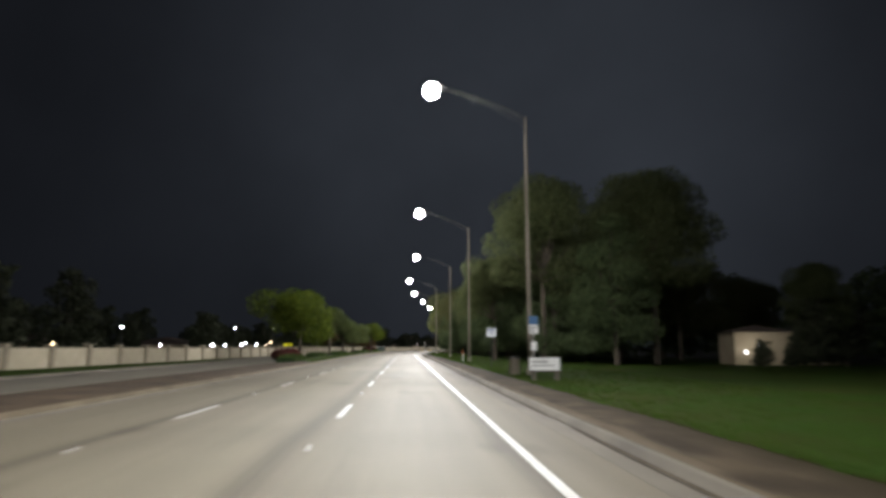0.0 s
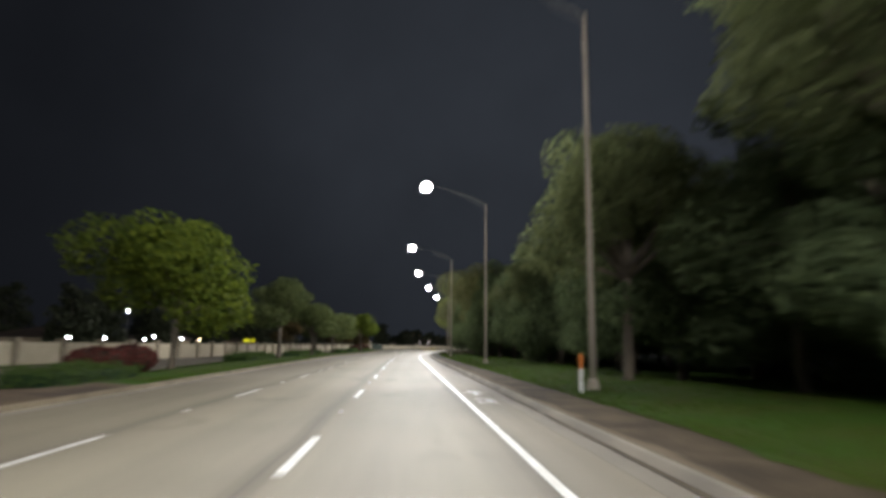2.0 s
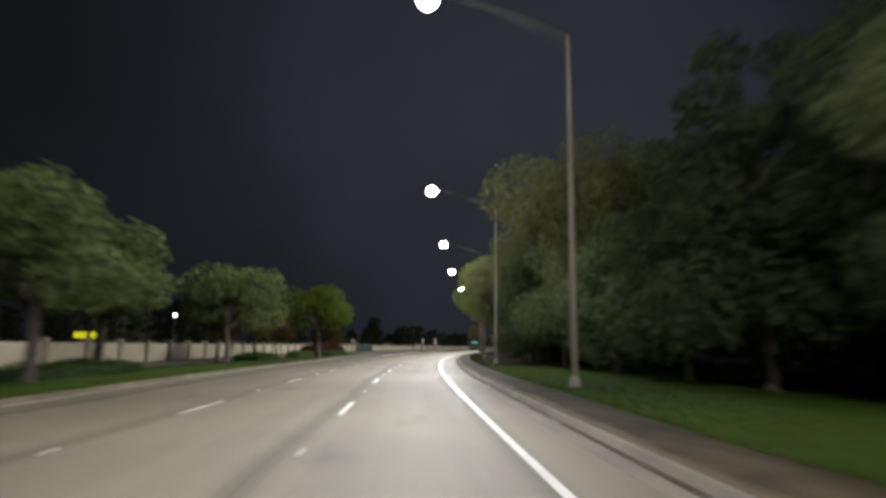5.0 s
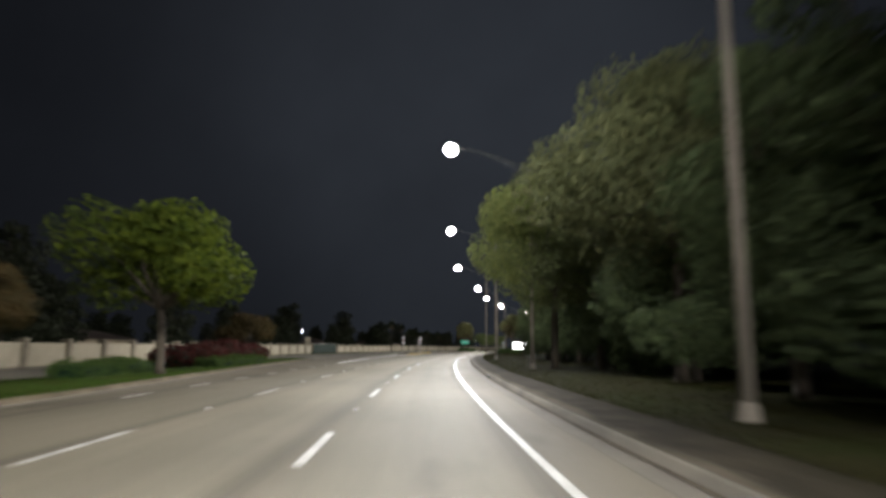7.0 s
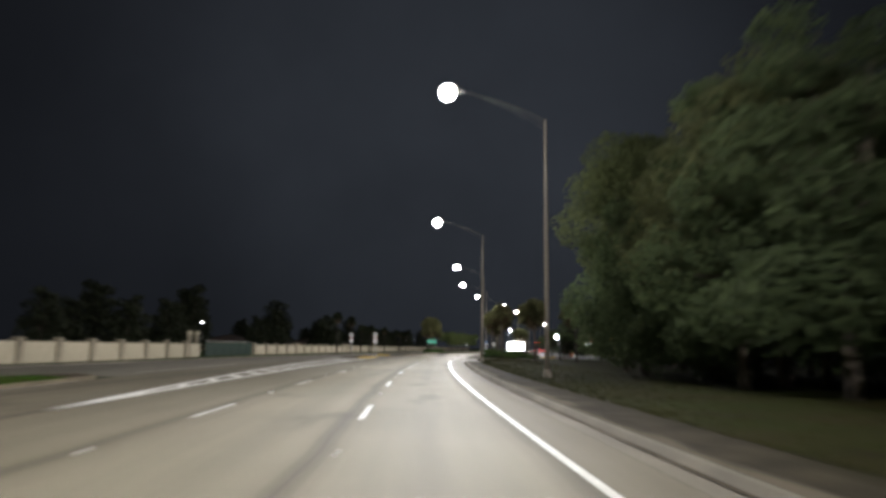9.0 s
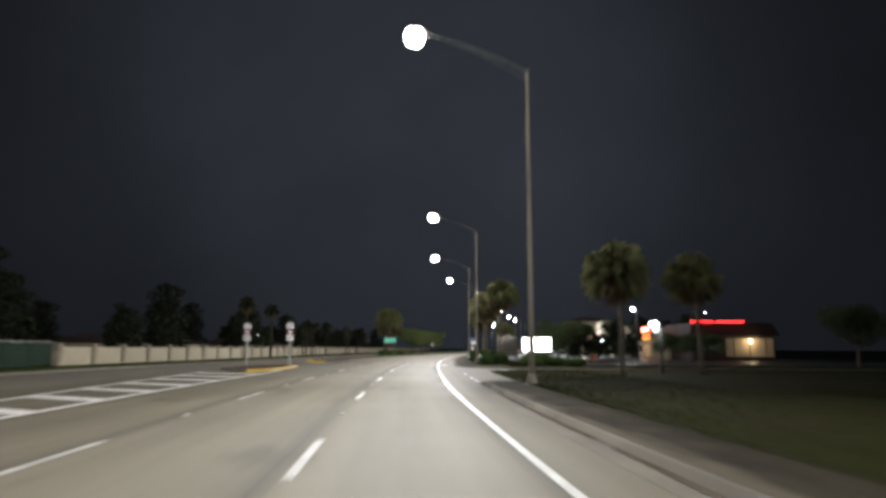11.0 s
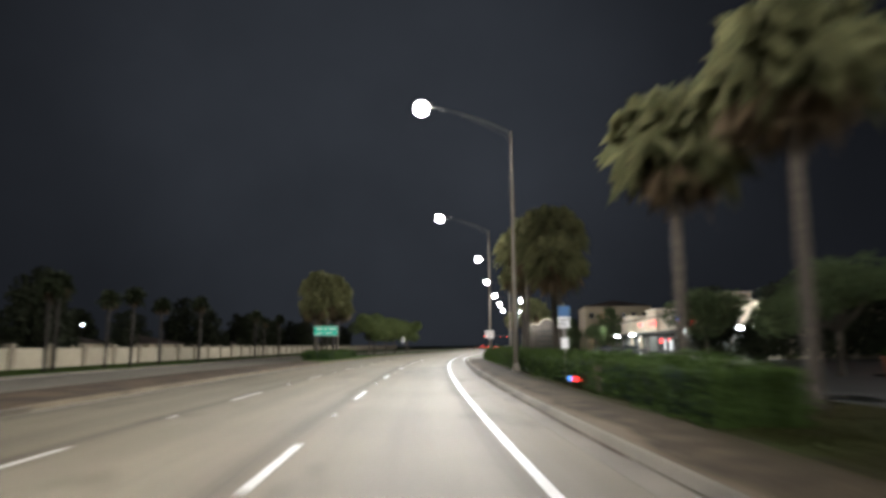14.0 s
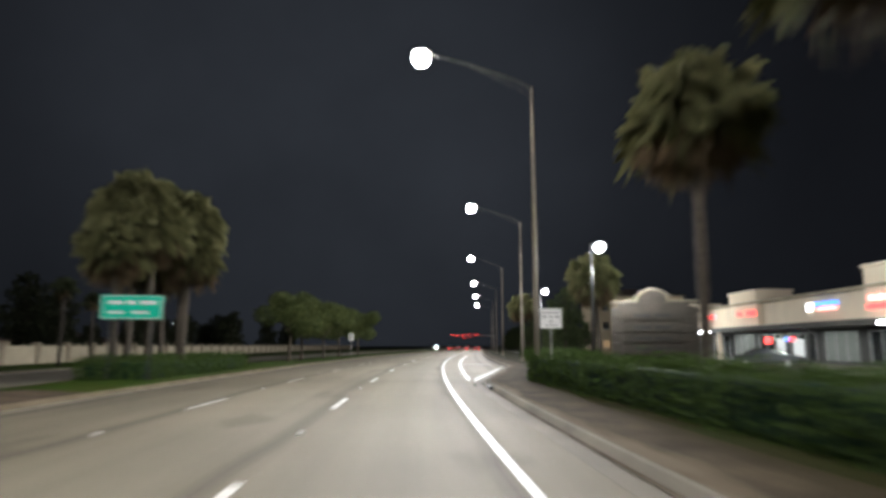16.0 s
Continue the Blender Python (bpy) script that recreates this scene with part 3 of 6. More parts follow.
tagged(flat("median", [(s, o) for s, o in island[:-1]], 0.13, SOIL), "small soil traffic island at the turn lane", "median", kind="structure")
tagged(kerb("curb", island[:7], YELLOW, width=0.3, side=-1), "yellow-painted kerb of the traffic island", "curb", kind="structure")
tagged(kerb("curb", island[6:], DIRTYKERB, width=0.3, side=-1), "soiled concrete kerb of the traffic island", "curb", kind="structure")
nose = [(333.5, -12.4), (330.2, -12.1), (328.6, -11.1), (328.3, -9.9), (329.6, -8.7), (333.5, -8.1)]
tagged(kerb("curb", nose[3::-1], YELLOW, width=0.6, height=0.16, side=-1), "yellow-painted median nose", "curb", kind="structure")
tagged(kerb("curb", nose[:2:-1], DIRTYKERB, width=0.3, side=-1), "soiled kerb of the median nose", "curb", kind="structure")
for a, b, mat, lab in ((333.5, 378, SOIL, "raised median of dark bare mulch"), (378, 1300, GRASS, "raised grass median with palms")):
    tagged(sweep("median", a, b, lambda s: [(median_out(s) + 0.1, 0.13), ((median_out(s) + left_edge(s)) / 2, 0.22), (left_edge(s) - 0.1, 0.13)], mat), lab, "median", kind="structure")
tagged(flat("median", nose, 0.13, SOIL), "soil end of the median", "median", kind="structure")
tagged(kerb("curb", along(333.5, 1300, left_edge), TANKERB, side=-1), "soiled tan concrete median kerb", "curb", kind="structure")
tagged(kerb("curb", along(333.5, 1300, median_out), CONCRETE), "concrete median kerb", "curb", kind="structure")
tagged(kerb("curb", along(-140, 1300, lambda s: median_out(s) - 7.6), CONCRETE, side=-1), "concrete kerb of the opposing lanes", "curb", kind="structure")

# ---- road markings ----
DASH, PERIOD = 3.05, 12.19


def band(name, s0, s1, o0, o1, material, lab, z=0.006, step=4.0):
    """A painted line; o0 and o1: its offsets at both ends."""
    f = lambda s: o0 + (o1 - o0) * (s - s0) / (s1 - s0)  # noqa: E731
    st = steps(s0, s1, step)
    w = 0.075
    verts = [tuple(at(s, f(s) + d, z)) for s in st for d in (-w, w)]
    faces = [(2 * i, 2 * i + 1, 2 * i + 3, 2 * i + 2) for i in range(len(st) - 1)]
    return tagged(raw(name, verts, faces, material), lab, "road marking", kind="structure")


def wide_band(name, s0, s1, o0, o1, w, material, lab, z=0.006):
    st = steps(s0, s1, 4)
    f = lambda s: o0 + (o1 - o0) * (s - s0) / (s1 - s0)  # noqa: E731
    verts = [tuple(at(s, f(s) + d, z)) for s in st for d in (-w / 2, w / 2)]
    faces = [(2 * i, 2 * i + 1, 2 * i + 3, 2 * i + 2) for i in range(len(st) - 1)]
    return tagged(raw(name, verts, faces, material), lab, "road marking", kind="structure")


DASH_ENDS = [(-14, -138), (0, 37.3), (2, 62.6), (5, 99.7), (6, 111.8), (9, 151.9), (12, 189.0), (13, 201.3), (16, 239.1), (19, 277.3),
             (20, 289.4), (21, 302.8), (24, 340.0), (27, 377.2), (77, 987)]
for line, lab in ((0.09, "skip line of the near lane"), (-3.68, "skip line of the far lane")):
    for i in range(-13, 70):
        e = between(i, DASH_ENDS)
        band("lane_dash", e - 3.4, e, line, line, PAINT if line > -1 else WORNPAINT, "worn white dash, " + lab)
        mid = e + 4.4
        bm = bmesh.new()
        p = at(mid, line)
        box(bm, p.x, p.y, 0.015, 0.11, 0.11, 0.03, 0.01, heading(mid))
        tagged(part("road_stud", bm, PAINT), "small white reflective road stud", "road stud", "studs along the lane lines")

band("edge_line", -140, 286, 3.55, 3.52, PAINT, "solid white edge line")
for i in range(11):
    band("edge_dash", 286.6 + 1.9 * i, 287.6 + 1.9 * i, 3.58, 3.58, PAINT, "short white dash across the side street mouth")
band("edge_line", 307.3, 1000, 3.58, 3.5, PAINT, "solid white edge line")
band("turn_line", 388.0, 470, 4.72, 5.75, PAINT, "white line of the right turn taper")
band("turn_line", 387.4, 405, 4.98, 8.05, PAINT, "white line along the widening kerb")
tagged(flat("turn_line", [(413.0, 5.3), (413.0, 7.9), (413.5, 7.9), (413.5, 5.3)], 0.009, WORNPAINT), "worn white bar across the turn lane", "road marking", kind="structure")
tagged(flat("stop_line", [(299.9, 8.9), (305.0, 8.5), (305.0, 9.0), (299.9, 9.4)], 0.012, WORNPAINT), "worn white stop line on the side street", "road marking", kind="structure")
for a, b in ((284.4, 286.4), (287.6, 289.4), (293.0, 294.8)):
    band("edge_mark", a, b, 5.12, 5.14, WORNPAINT, "worn white mark along the dropped kerb", z=0.036)
for i in range(7):
    s = 184.2 + 5.6 * i
    band("turn_dash", s, s + 2.1, -7.35, -7.35, WORNPAINT, "worn white dash of the left turn lane")
wide_band("gore_line", 224.5, 300, -7.45, -7.9, 0.28, PAINT, "white border of the striped gore")
wide_band("gore_line", 224.5, 297, -7.5, -12.4, 0.28, PAINT, "white border of the striped gore")
for i in range(17):
    s = 229 + 4.0 * i
    lo, hi = -7.6 - 0.3 * (s - 225) / 75, -7.5 - 4.9 * (s + 1.6 - 224.5) / 72.5
    tagged(flat("gore_stripe", [(s, lo), (s + 0.95, lo), (s + 2.6, hi), (s + 1.6, hi)][::-1], 0.007, PAINT), "slanted white stripe of the gore", "road marking", kind="structure")
band("turn_edge", 244, 262, -14.2, -14.2, WORNPAINT, "worn white edge line of the turn lane")
tagged(sweep("gutter", -140, 236, lambda s: [(left_edge(s) + 0.0, 0.003), (left_edge(s) + 0.5, 0.005)], GUTTER), "pale concrete gutter along the median", "gutter", kind="structure")
tagged(sweep("gutter", 333.5, 1300, lambda s: [(left_edge(s) + 0.0, 0.003), (left_edge(s) + 0.5, 0.005)], GUTTER), "pale concrete gutter along the median", "gutter", kind="structure")


def bicycle_marking(s):
    """A worn bicycle symbol and its arrow in the narrow lane beside the edge line."""
    o = 4.15
    m = stand(s, o, 0.006)
    verts, faces = [], []

    def quad(pts):
        a = len(verts)
        verts.extend((x, y, 0.0) for x, y in pts)
        faces.append((a, a + 1, a + 2, a + 3))

    for cy in (-0.55, 0.55):
        for k in range(12):
            a0, a1 = 2 * math.pi * k / 12, 2 * math.pi * (k + 1) / 12
            quad([(0.34 * math.cos(a0) * 0.9, cy + 0.42 * math.sin(a0)), (0.34 * math.cos(a1) * 0.9, cy + 0.42 * math.sin(a1)),
                  (0.24 * math.cos(a1) * 0.9, cy + 0.31 * math.sin(a1)), (0.24 * math.cos(a0) * 0.9, cy + 0.31 * math.sin(a0))])
    quad([(-0.05, -0.5), (0.05, -0.5), (0.32, 0.2), (0.22, 0.2)])
    quad([(0.22, 0.2), (0.32, 0.2), (0.05, 0.6), (-0.05, 0.6)])
    for a, b in (((-0.08, 2.2), (0.08, 3.6)),):
        quad([(a[0], a[1]), (b[0], a[1]), (b[0], b[1]), (a[0], b[1])])
    quad([(-0.4, 3.3), (-0.1, 3.3), (0.0, 4.3), (-0.02, 4.3)])
    quad([(0.1, 3.3), (0.4, 3.3), (0.02, 4.3), (0.0, 4.3)])
    ob = raw("bicycle_marking", verts, faces, WORNPAINT)
    ob.matrix_world = m
    return tagged(ob, "worn white bicycle symbol and arrow", "road marking", kind="structure")


bicycle_marking(70.6)
bicycle_marking(315.6)
for s, o, sy in ((104.4, 5.0, 1.2), (199.6, 5.0, 1.3), (381.5, 5.0, 1.3)):
    bm = bmesh.new()
    box(bm, 0, 0, 0.06, 0.12, sy, 0.11, 0.01)
    ob = part("storm_inlet", bm, DARKMETAL)
    ob.matrix_world = stand(s, o + 0.09, 0.0)
    tagged(ob, "dark storm drain inlet in the kerb", "drain", kind="structure")

# ---- boundary wall ----
PANEL_H, PILLAR_H = 1.56, 1.76


def boundary_wall(name, corners, lab):
    wall = thing(name, lab, "wall", kind="structure")
    pts = [Vector((x, y, 0)) for x, y in corners]
    panel_me = pillar_me = cap_me = None
    for p, q in zip(pts, pts[1:]):
        n = max(1, round((q - p).length / 5.2))
        for i in range(n):
            a, b = p.lerp(q, i / n), p.lerp(q, (i + 1) / n)
            ang = math.degrees(math.atan2((b - a).y, (b - a).x))
            length = (b - a).length
            bm = bmesh.new()
            box(bm, 0, 0, PANEL_H / 2 + 0.02, length - 0.52, 0.18, PANEL_H - 0.04)
            box(bm, 0, 0, PANEL_H - 0.02, length - 0.53, 0.24, 0.10, 0.02)
            ob = part("panel", bm, STUCCO, wall)
            ob.matrix_world = pose((a.x + b.x) / 2, (a.y + b.y) / 2, 0.04, 0, 0, ang)
            if pillar_me is None:
                bm = bmesh.new()
                box(bm, 0, 0, PILLAR_H / 2, 0.52, 0.52, PILLAR_H, 0.015)
                box(bm, 0, 0, 0.12, 0.60, 0.60, 0.24, 0.02)
                ob = part("pillar", bm, STUCCO_DIRTY, wall)
                pillar_me = ob.data
                bm = bmesh.new()
                box(bm, 0, 0, 0.05, 0.66, 0.66, 0.09, 0.02)
                box(bm, 0, 0, 0.12, 0.50, 0.50, 0.07, 0.02)
                oc = part("cap", bm, STUCCO_DIRTY, wall)
                cap_me = oc.data
            else:
                ob, oc = new("pillar", pillar_me), new("cap", cap_me)
                ob.parent = oc.parent = wall
            ob.matrix_world = pose(a.x, a.y, 0.0, 0, 0, ang)
            oc.matrix_world = pose(a.x, a.y, PILLAR_H, 0, 0, ang)
    return wall


boundary_wall("wall_west", [(-30, -110), (-29.6, 50), (-30.3, 125), (-30.8, 165), (-32, 205), (-31.7, 250), (-30, 263), (-27.6, 287)],
              "cream stucco boundary wall with square pillars")
boundary_wall("wall_north", [(-25.6, 310), (-21.6, 330), (-17.5, 348), (-11.9, 377), (-1.5, 430), (10, 482), (24, 540), (40, 600), (62, 670)],
              "cream stucco boundary wall with square pillars beyond the gate")

# ---- street lamps ----

def street_lamp(arm):
    """A tall tapered pole with a rising truss arm, a cobra-head luminaire and its lamp; the arm reaches to -x."""
    lamp = thing("street_lamp", "tall grey street lamp with long arm and glaring head", "street lamp", "street lamps along the road")
    bm = bmesh.new()
    tube(bm, [(0, 0, 0.3), (0, 0, 5), (0, 0, 10), (0, 0, 14.3)], [0.135, 0.115, 0.095, 0.07], 12)
    part("pole", bm, CONCPOLE, lamp, smooth=True)
    bm = bmesh.new()
    box(bm, 0, 0, 0.02, 0.62, 0.62, 0.06, 0.01)
    tube(bm, [(0, 0, 0.05), (0, 0, 0.40), (0, 0, 0.46)], [0.24, 0.19, 0.14], 12)
    part("base", bm, CONCPOLE, lamp, "flared transformer base")
    bm = bmesh.new()
    n = 10
    tube(bm, [(-arm * i / n, 0, 14.15 + 1.85 * (i / n) ** 0.72) for i in range(n + 1)], [0.034 - 0.010 * i / n for i in range(n + 1)], 8)
    tube(bm, [(-arm * 0.6 * i / n, 0, 13.75 + 1.62 * (i / n) ** 0.85) for i in range(n + 1)], 0.013, 6)
    part("arm", bm, ARMSTEEL, lamp, smooth=True)
    head = bmesh.new()
    tube(head, [(-arm + 0.15, 0, 16.0), (-arm - 0.05, 0, 16.04), (-arm - 0.45, 0, 16.06), (-arm - 0.78, 0, 16.05), (-arm - 0.9, 0, 16.03)], [0.06, 0.15, 0.20, 0.17, 0.05], 12)
    hd = part("luminaire", head, STEEL, lamp, "cobra-head luminaire", smooth=True)
    # lens made oversized, its glowing ball standing in for the lamp's glare
    bm = bmesh.new()
    bmesh.ops.create_uvsphere(bm, u_segments=14, v_segments=8, radius=1)
    bmesh.ops.transform(bm, verts=bm.verts[:], matrix=Matrix.Translation((-arm - 0.42, 0, 15.78)) @ Matrix.Diagonal((0.46, 0.42, 0.40, 1)))
    part("lens", bm, LENS, hd, "oversized glowing drop lens", smooth=True)
    # the luminaire throws its light up and down the road and away from the woods
    light = bpy.data.lights.new("street_light", "AREA")
    light.shape, light.size = "DISK", 0.6
    light.energy, light.color, light.spread = LAMP_WATTS, LAMP_TINT, radians(135)
    for fore in (-1, 1):
        lo = new("street_light", light)
        lo.parent = lamp
        lo.matrix_local = Matrix.Translation((-arm - 0.5, 0.3 * fore, 15.3)) @ Matrix.Rotation(radians(34), 4, "Y") @ Matrix.Rotation(radians(52 * fore), 4, "X")
    # added fill lights over the kerb side, aimed high to lift the dark woods
    tree_fill = bpy.data.lights.new("tree_fill_light", "AREA")
    tree_fill.shape, tree_fill.size = "DISK", 0.5
    tree_fill.energy, tree_fill.color, tree_fill.spread = TREE_FILL_WATTS, LAMP_TINT, radians(84)
    for fore in (-1, 1):
        lo = new("tree_fill_light", tree_fill)
        lo.parent = lamp
        lo.matrix_local = Matrix.Translation((-arm - 0.5, 0.3 * fore, 15.3)) @ Matrix.Rotation(radians(56 * fore), 4, "Z") @ Matrix.Rotation(radians(-76), 4, "Y")
    return lamp


# station, pole offset
LAMPS = [(-27.5, 8.5, 5.2), (6.3, 8.5, 5.2), (39.8, 8.25, 4.85), (73.3, 8.3, 4.9), (106.9, 8.7, 5.0), (143.9, 8.0, 5.4), (177.3, 8.5, 5.5), (209.3, 8.85, 5.4), (242.5, 8.2, 5.1),
         (280.3, 7.05, 4.8), (321.4, 7.65, 4.4), (353.2, 7.3, 5.0), (386.3, 7.8, 5.1), (420.5, 11.4, 4.7), (457.7, 11.6, 4.7), (497.4, 11.8, 4.7), (535, 11.8, 4.7), (572, 11.8, 4.7)]
_made = {}
for s, o, arm in LAMPS:
    if arm not in _made:
        _made[arm] = street_lamp(arm)
        _made[arm].matrix_world = stand(s, o, 0.12)
    else:
        copy_thing(_made[arm], stand(s, o, 0.12))

BRICKRED = surface("red_base_paint", (0.16, 0.035, 0.025), (0.11, 0.025, 0.02), rough=0.6, grain=18, patch=1.0, bump=0.2)


def fire_hydrant(m):
    """A squat hydrant: flanged foot, ribbed barrel, two side nozzles and a domed bonnet with its nut."""
    t = thing("fire_hydrant", "red fire hydrant with a white bonnet beside the lamp", "fire hydrant")
    bm = bmesh.new()
    tube(bm, [(0, 0, 0), (0, 0, 0.05), (0, 0, 0.06), (0, 0, 0.42), (0, 0, 0.45), (0, 0, 0.50)], [0.19, 0.19, 0.125, 0.115, 0.17, 0.17], 14)
    part("barrel", bm, BRICKRED, t)
    bm = bmesh.new()
    tube(bm, [(0, 0, 0.50), (0, 0, 0.54), (0, 0, 0.70), (0, 0, 0.80), (0, 0, 0.86)], [0.18, 0.15, 0.145, 0.10, 0.04], 14)
    bonnet = part("bonnet", bm, SIGN_WHITE, t, "white painted bonnet")
    bm = bmesh.new()
    tube(bm, [(0, 0, 0.86), (0, 0, 0.92)], 0.032, 5)
    part("nut", bm, SIGN_WHITE, bonnet)
    for side in (-1, 1):
        bm = bmesh.new()
        tube(bm, [(0.10 * side, 0, 0.60), (0.22 * side, 0, 0.60), (0.23 * side, 0, 0.60), (0.26 * side, 0, 0.60)], [0.055, 0.055, 0.075, 0.07], 10)
        part("nozzle", bm, SIGN_WHITE, t, "white capped side nozzle")
    bm = bmesh.new()
    tube(bm, [(0, -0.08, 0.62), (0, -0.20, 0.62), (0, -0.21, 0.62), (0, -0.25, 0.62)], [0.08, 0.08, 0.10, 0.095], 10)
    part("nozzle", bm, SIGN_WHITE, t, "white capped front nozzle")
    t.matrix_world = m
    return t


# ---- stains and patches on the asphalt ----
TAR = surface("tar_stain", (0.165, 0.147, 0.114), (0.190, 0.170, 0.132), rough=0.75, grain=30, patch=0.9, bump=0.25, spec=0.3)
rng = random.Random(77)
for s, o, ln, wd in ((43.5, 1.3, 3.4, 1.2), (45.2, 0.7, 2.2, 0.7), (97, 2.9, 1.2, 0.4), (318.5, -2.6, 5.0, 0.5), (320.0, -1.5, 5.5, 0.45), (346, -1.6, 3.6, 0.5)):
    ring = [(s + ln / 2 * math.cos(a) * rng.uniform(0.85, 1.1), o + wd / 2 * math.sin(a) * rng.uniform(0.8, 1.1)) for a in (2 * math.pi * k / 18 for k in range(18))]
    tagged(flat("tar_stain", ring, 0.0035, TAR), "irregular dark tar stain on the asphalt", "road stain", kind="structure")

# ---- plants ----
def leaf_cloud(name, seed, blobs, count, size, material, parent=None, flatness=0.0, fill=0.55, kind=""):
    """Many small folded leaves in the outer shells of overlapping clumps."""
    rng = np.random.RandomState(seed)
    b = np.array(blobs, float)
    weight = (b[:, 3] * b[:, 4] + b[:, 4] * b[:, 5] + b[:, 3] * b[:, 5])
    pick = rng.choice(len(b), count, p=weight / weight.sum())
    d = rng.normal(size=(count, 3))
    d /= np.linalg.norm(d, axis=1)[:, None]
    r = fill + (1.04 - fill) * rng.rand(count) ** 0.5
    r *= 1 + 0.16 * np.sin(5 * d[:, 0] + 3 * pick) * np.sin(4 * d[:, 1] + pick) * np.sin(5 * d[:, 2])
    c = b[pick, :3] + b[pick, 3:] * d * r[:, None]
    keep = c[:, 2] > 0.05
    c, d = c[keep], d[keep]
    n = len(c)
    axis = d + rng.normal(size=(n, 3)) * 0.7
    axis /= np.linalg.norm(axis, axis=1)[:, None]
    u = np.cross(axis, rng.normal(size=(n, 3)))
    u /= np.linalg.norm(u, axis=1)[:, None]
    v = np.cross(axis, u)
    s = size * (0.6 + 0.8 * rng.rand(n))[:, None]
    verts = np.stack([c - u * s, c - v * s * 0.42 + axis * s * 0.12, c + u * s, c + v * s * 0.42 + axis * s * 0.12], 1).reshape(-1, 3)
    faces = np.arange(4 * n).reshape(-1, 4)
    tri = np.concatenate([faces[:, [0, 1, 2]], faces[:, [0, 2, 3]]])
    ob = raw(name, verts.tolist(), tri.tolist(), material, parent)
    return ob


def trunk_with_limbs(seed, height, radius, blobs, lean=0.3):
    rng = random.Random(seed)
    bm = bmesh.new()
    fork = height * 0.38
    tube(bm, [(0, 0, -0.1), (0.05, 0.02, 0.3), (lean * 0.3, 0, fork * 0.6), (lean * 0.5, 0.1, fork)], [radius * 1.5, radius * 1.05, radius * 0.9, radius * 0.8], 8)
    for b in blobs:
        top = Vector(b[:3])
        mid = Vector((lean * 0.5, 0.1, fork)).lerp(top, 0.5) + Vector((rng.uniform(-.4, .4), rng.uniform(-.4, .4), rng.uniform(-.3, .2)))
        tube(bm, [(lean * 0.5, 0.1, fork - 0.1), mid, top], [radius * 0.55, radius * 0.35, radius * 0.08], 6)
    return bm


def broad_tree(seed, label, height, spread, low, leaves, size, material, clumps=9, name="tree", radius=0.2, fill=0.5):
    """A broad tree: forked trunk, limbs, and a ragged crown of clumps."""
    rng = random.Random(seed)
    t = thing(name, label, "tree")
    blobs = []
    for i in range(clumps):
        a = 2 * math.pi * (i + rng.random() * 0.6) / clumps
        k = rng.uniform(0.3, 0.72) if i % 3 else rng.uniform(0.0, 0.25)
        z = low + (height - low) * (rng.uniform(0.25, 0.8) if k > 0.25 else rng.uniform(0.55, 0.8))
        rr = spread * rng.uniform(0.30, 0.46)
        blobs.append((spread * k * math.cos(a), spread * k * math.sin(a), min(z, height - rr * 0.7), rr, rr, rr * rng.uniform(0.6, 0.85)))
    part("trunk", trunk_with_limbs(seed, height, radius, blobs), BARK, t, smooth=True)
    leaf_cloud("crown", seed, blobs, leaves, size, material, t, fill=fill)
    return t


def woodland_tree(seed, height, spread, leaves, material, size=0.22, label="tall dark woodland tree, leafy almost to the ground", group="trees at the edge of the woods"):
    """A tree of the wood's edge, leafy down to the undergrowth."""
    rng = random.Random(seed)
    t = thing("tree", label, "tree", group)
    blobs = []
    for i in range(12):
        z = height * (0.16 + 0.74 * i / 11)
        w = spread * (0.95 - 0.45 * (i / 11) ** 1.5)
        a = i * 2.4 + rng.random()
        rr = w * rng.uniform(0.42, 0.6)
        blobs.append((0.5 * w * math.cos(a), 0.5 * w * math.sin(a), z, rr, rr, rr * rng.uniform(0.55, 0.8)))
    part("trunk", trunk_with_limbs(seed, height, 0.22, blobs[3:]), BARK, t, smooth=True)
    leaf_cloud("crown", seed, blobs, leaves, size, material, t, fill=0.45)
    return t


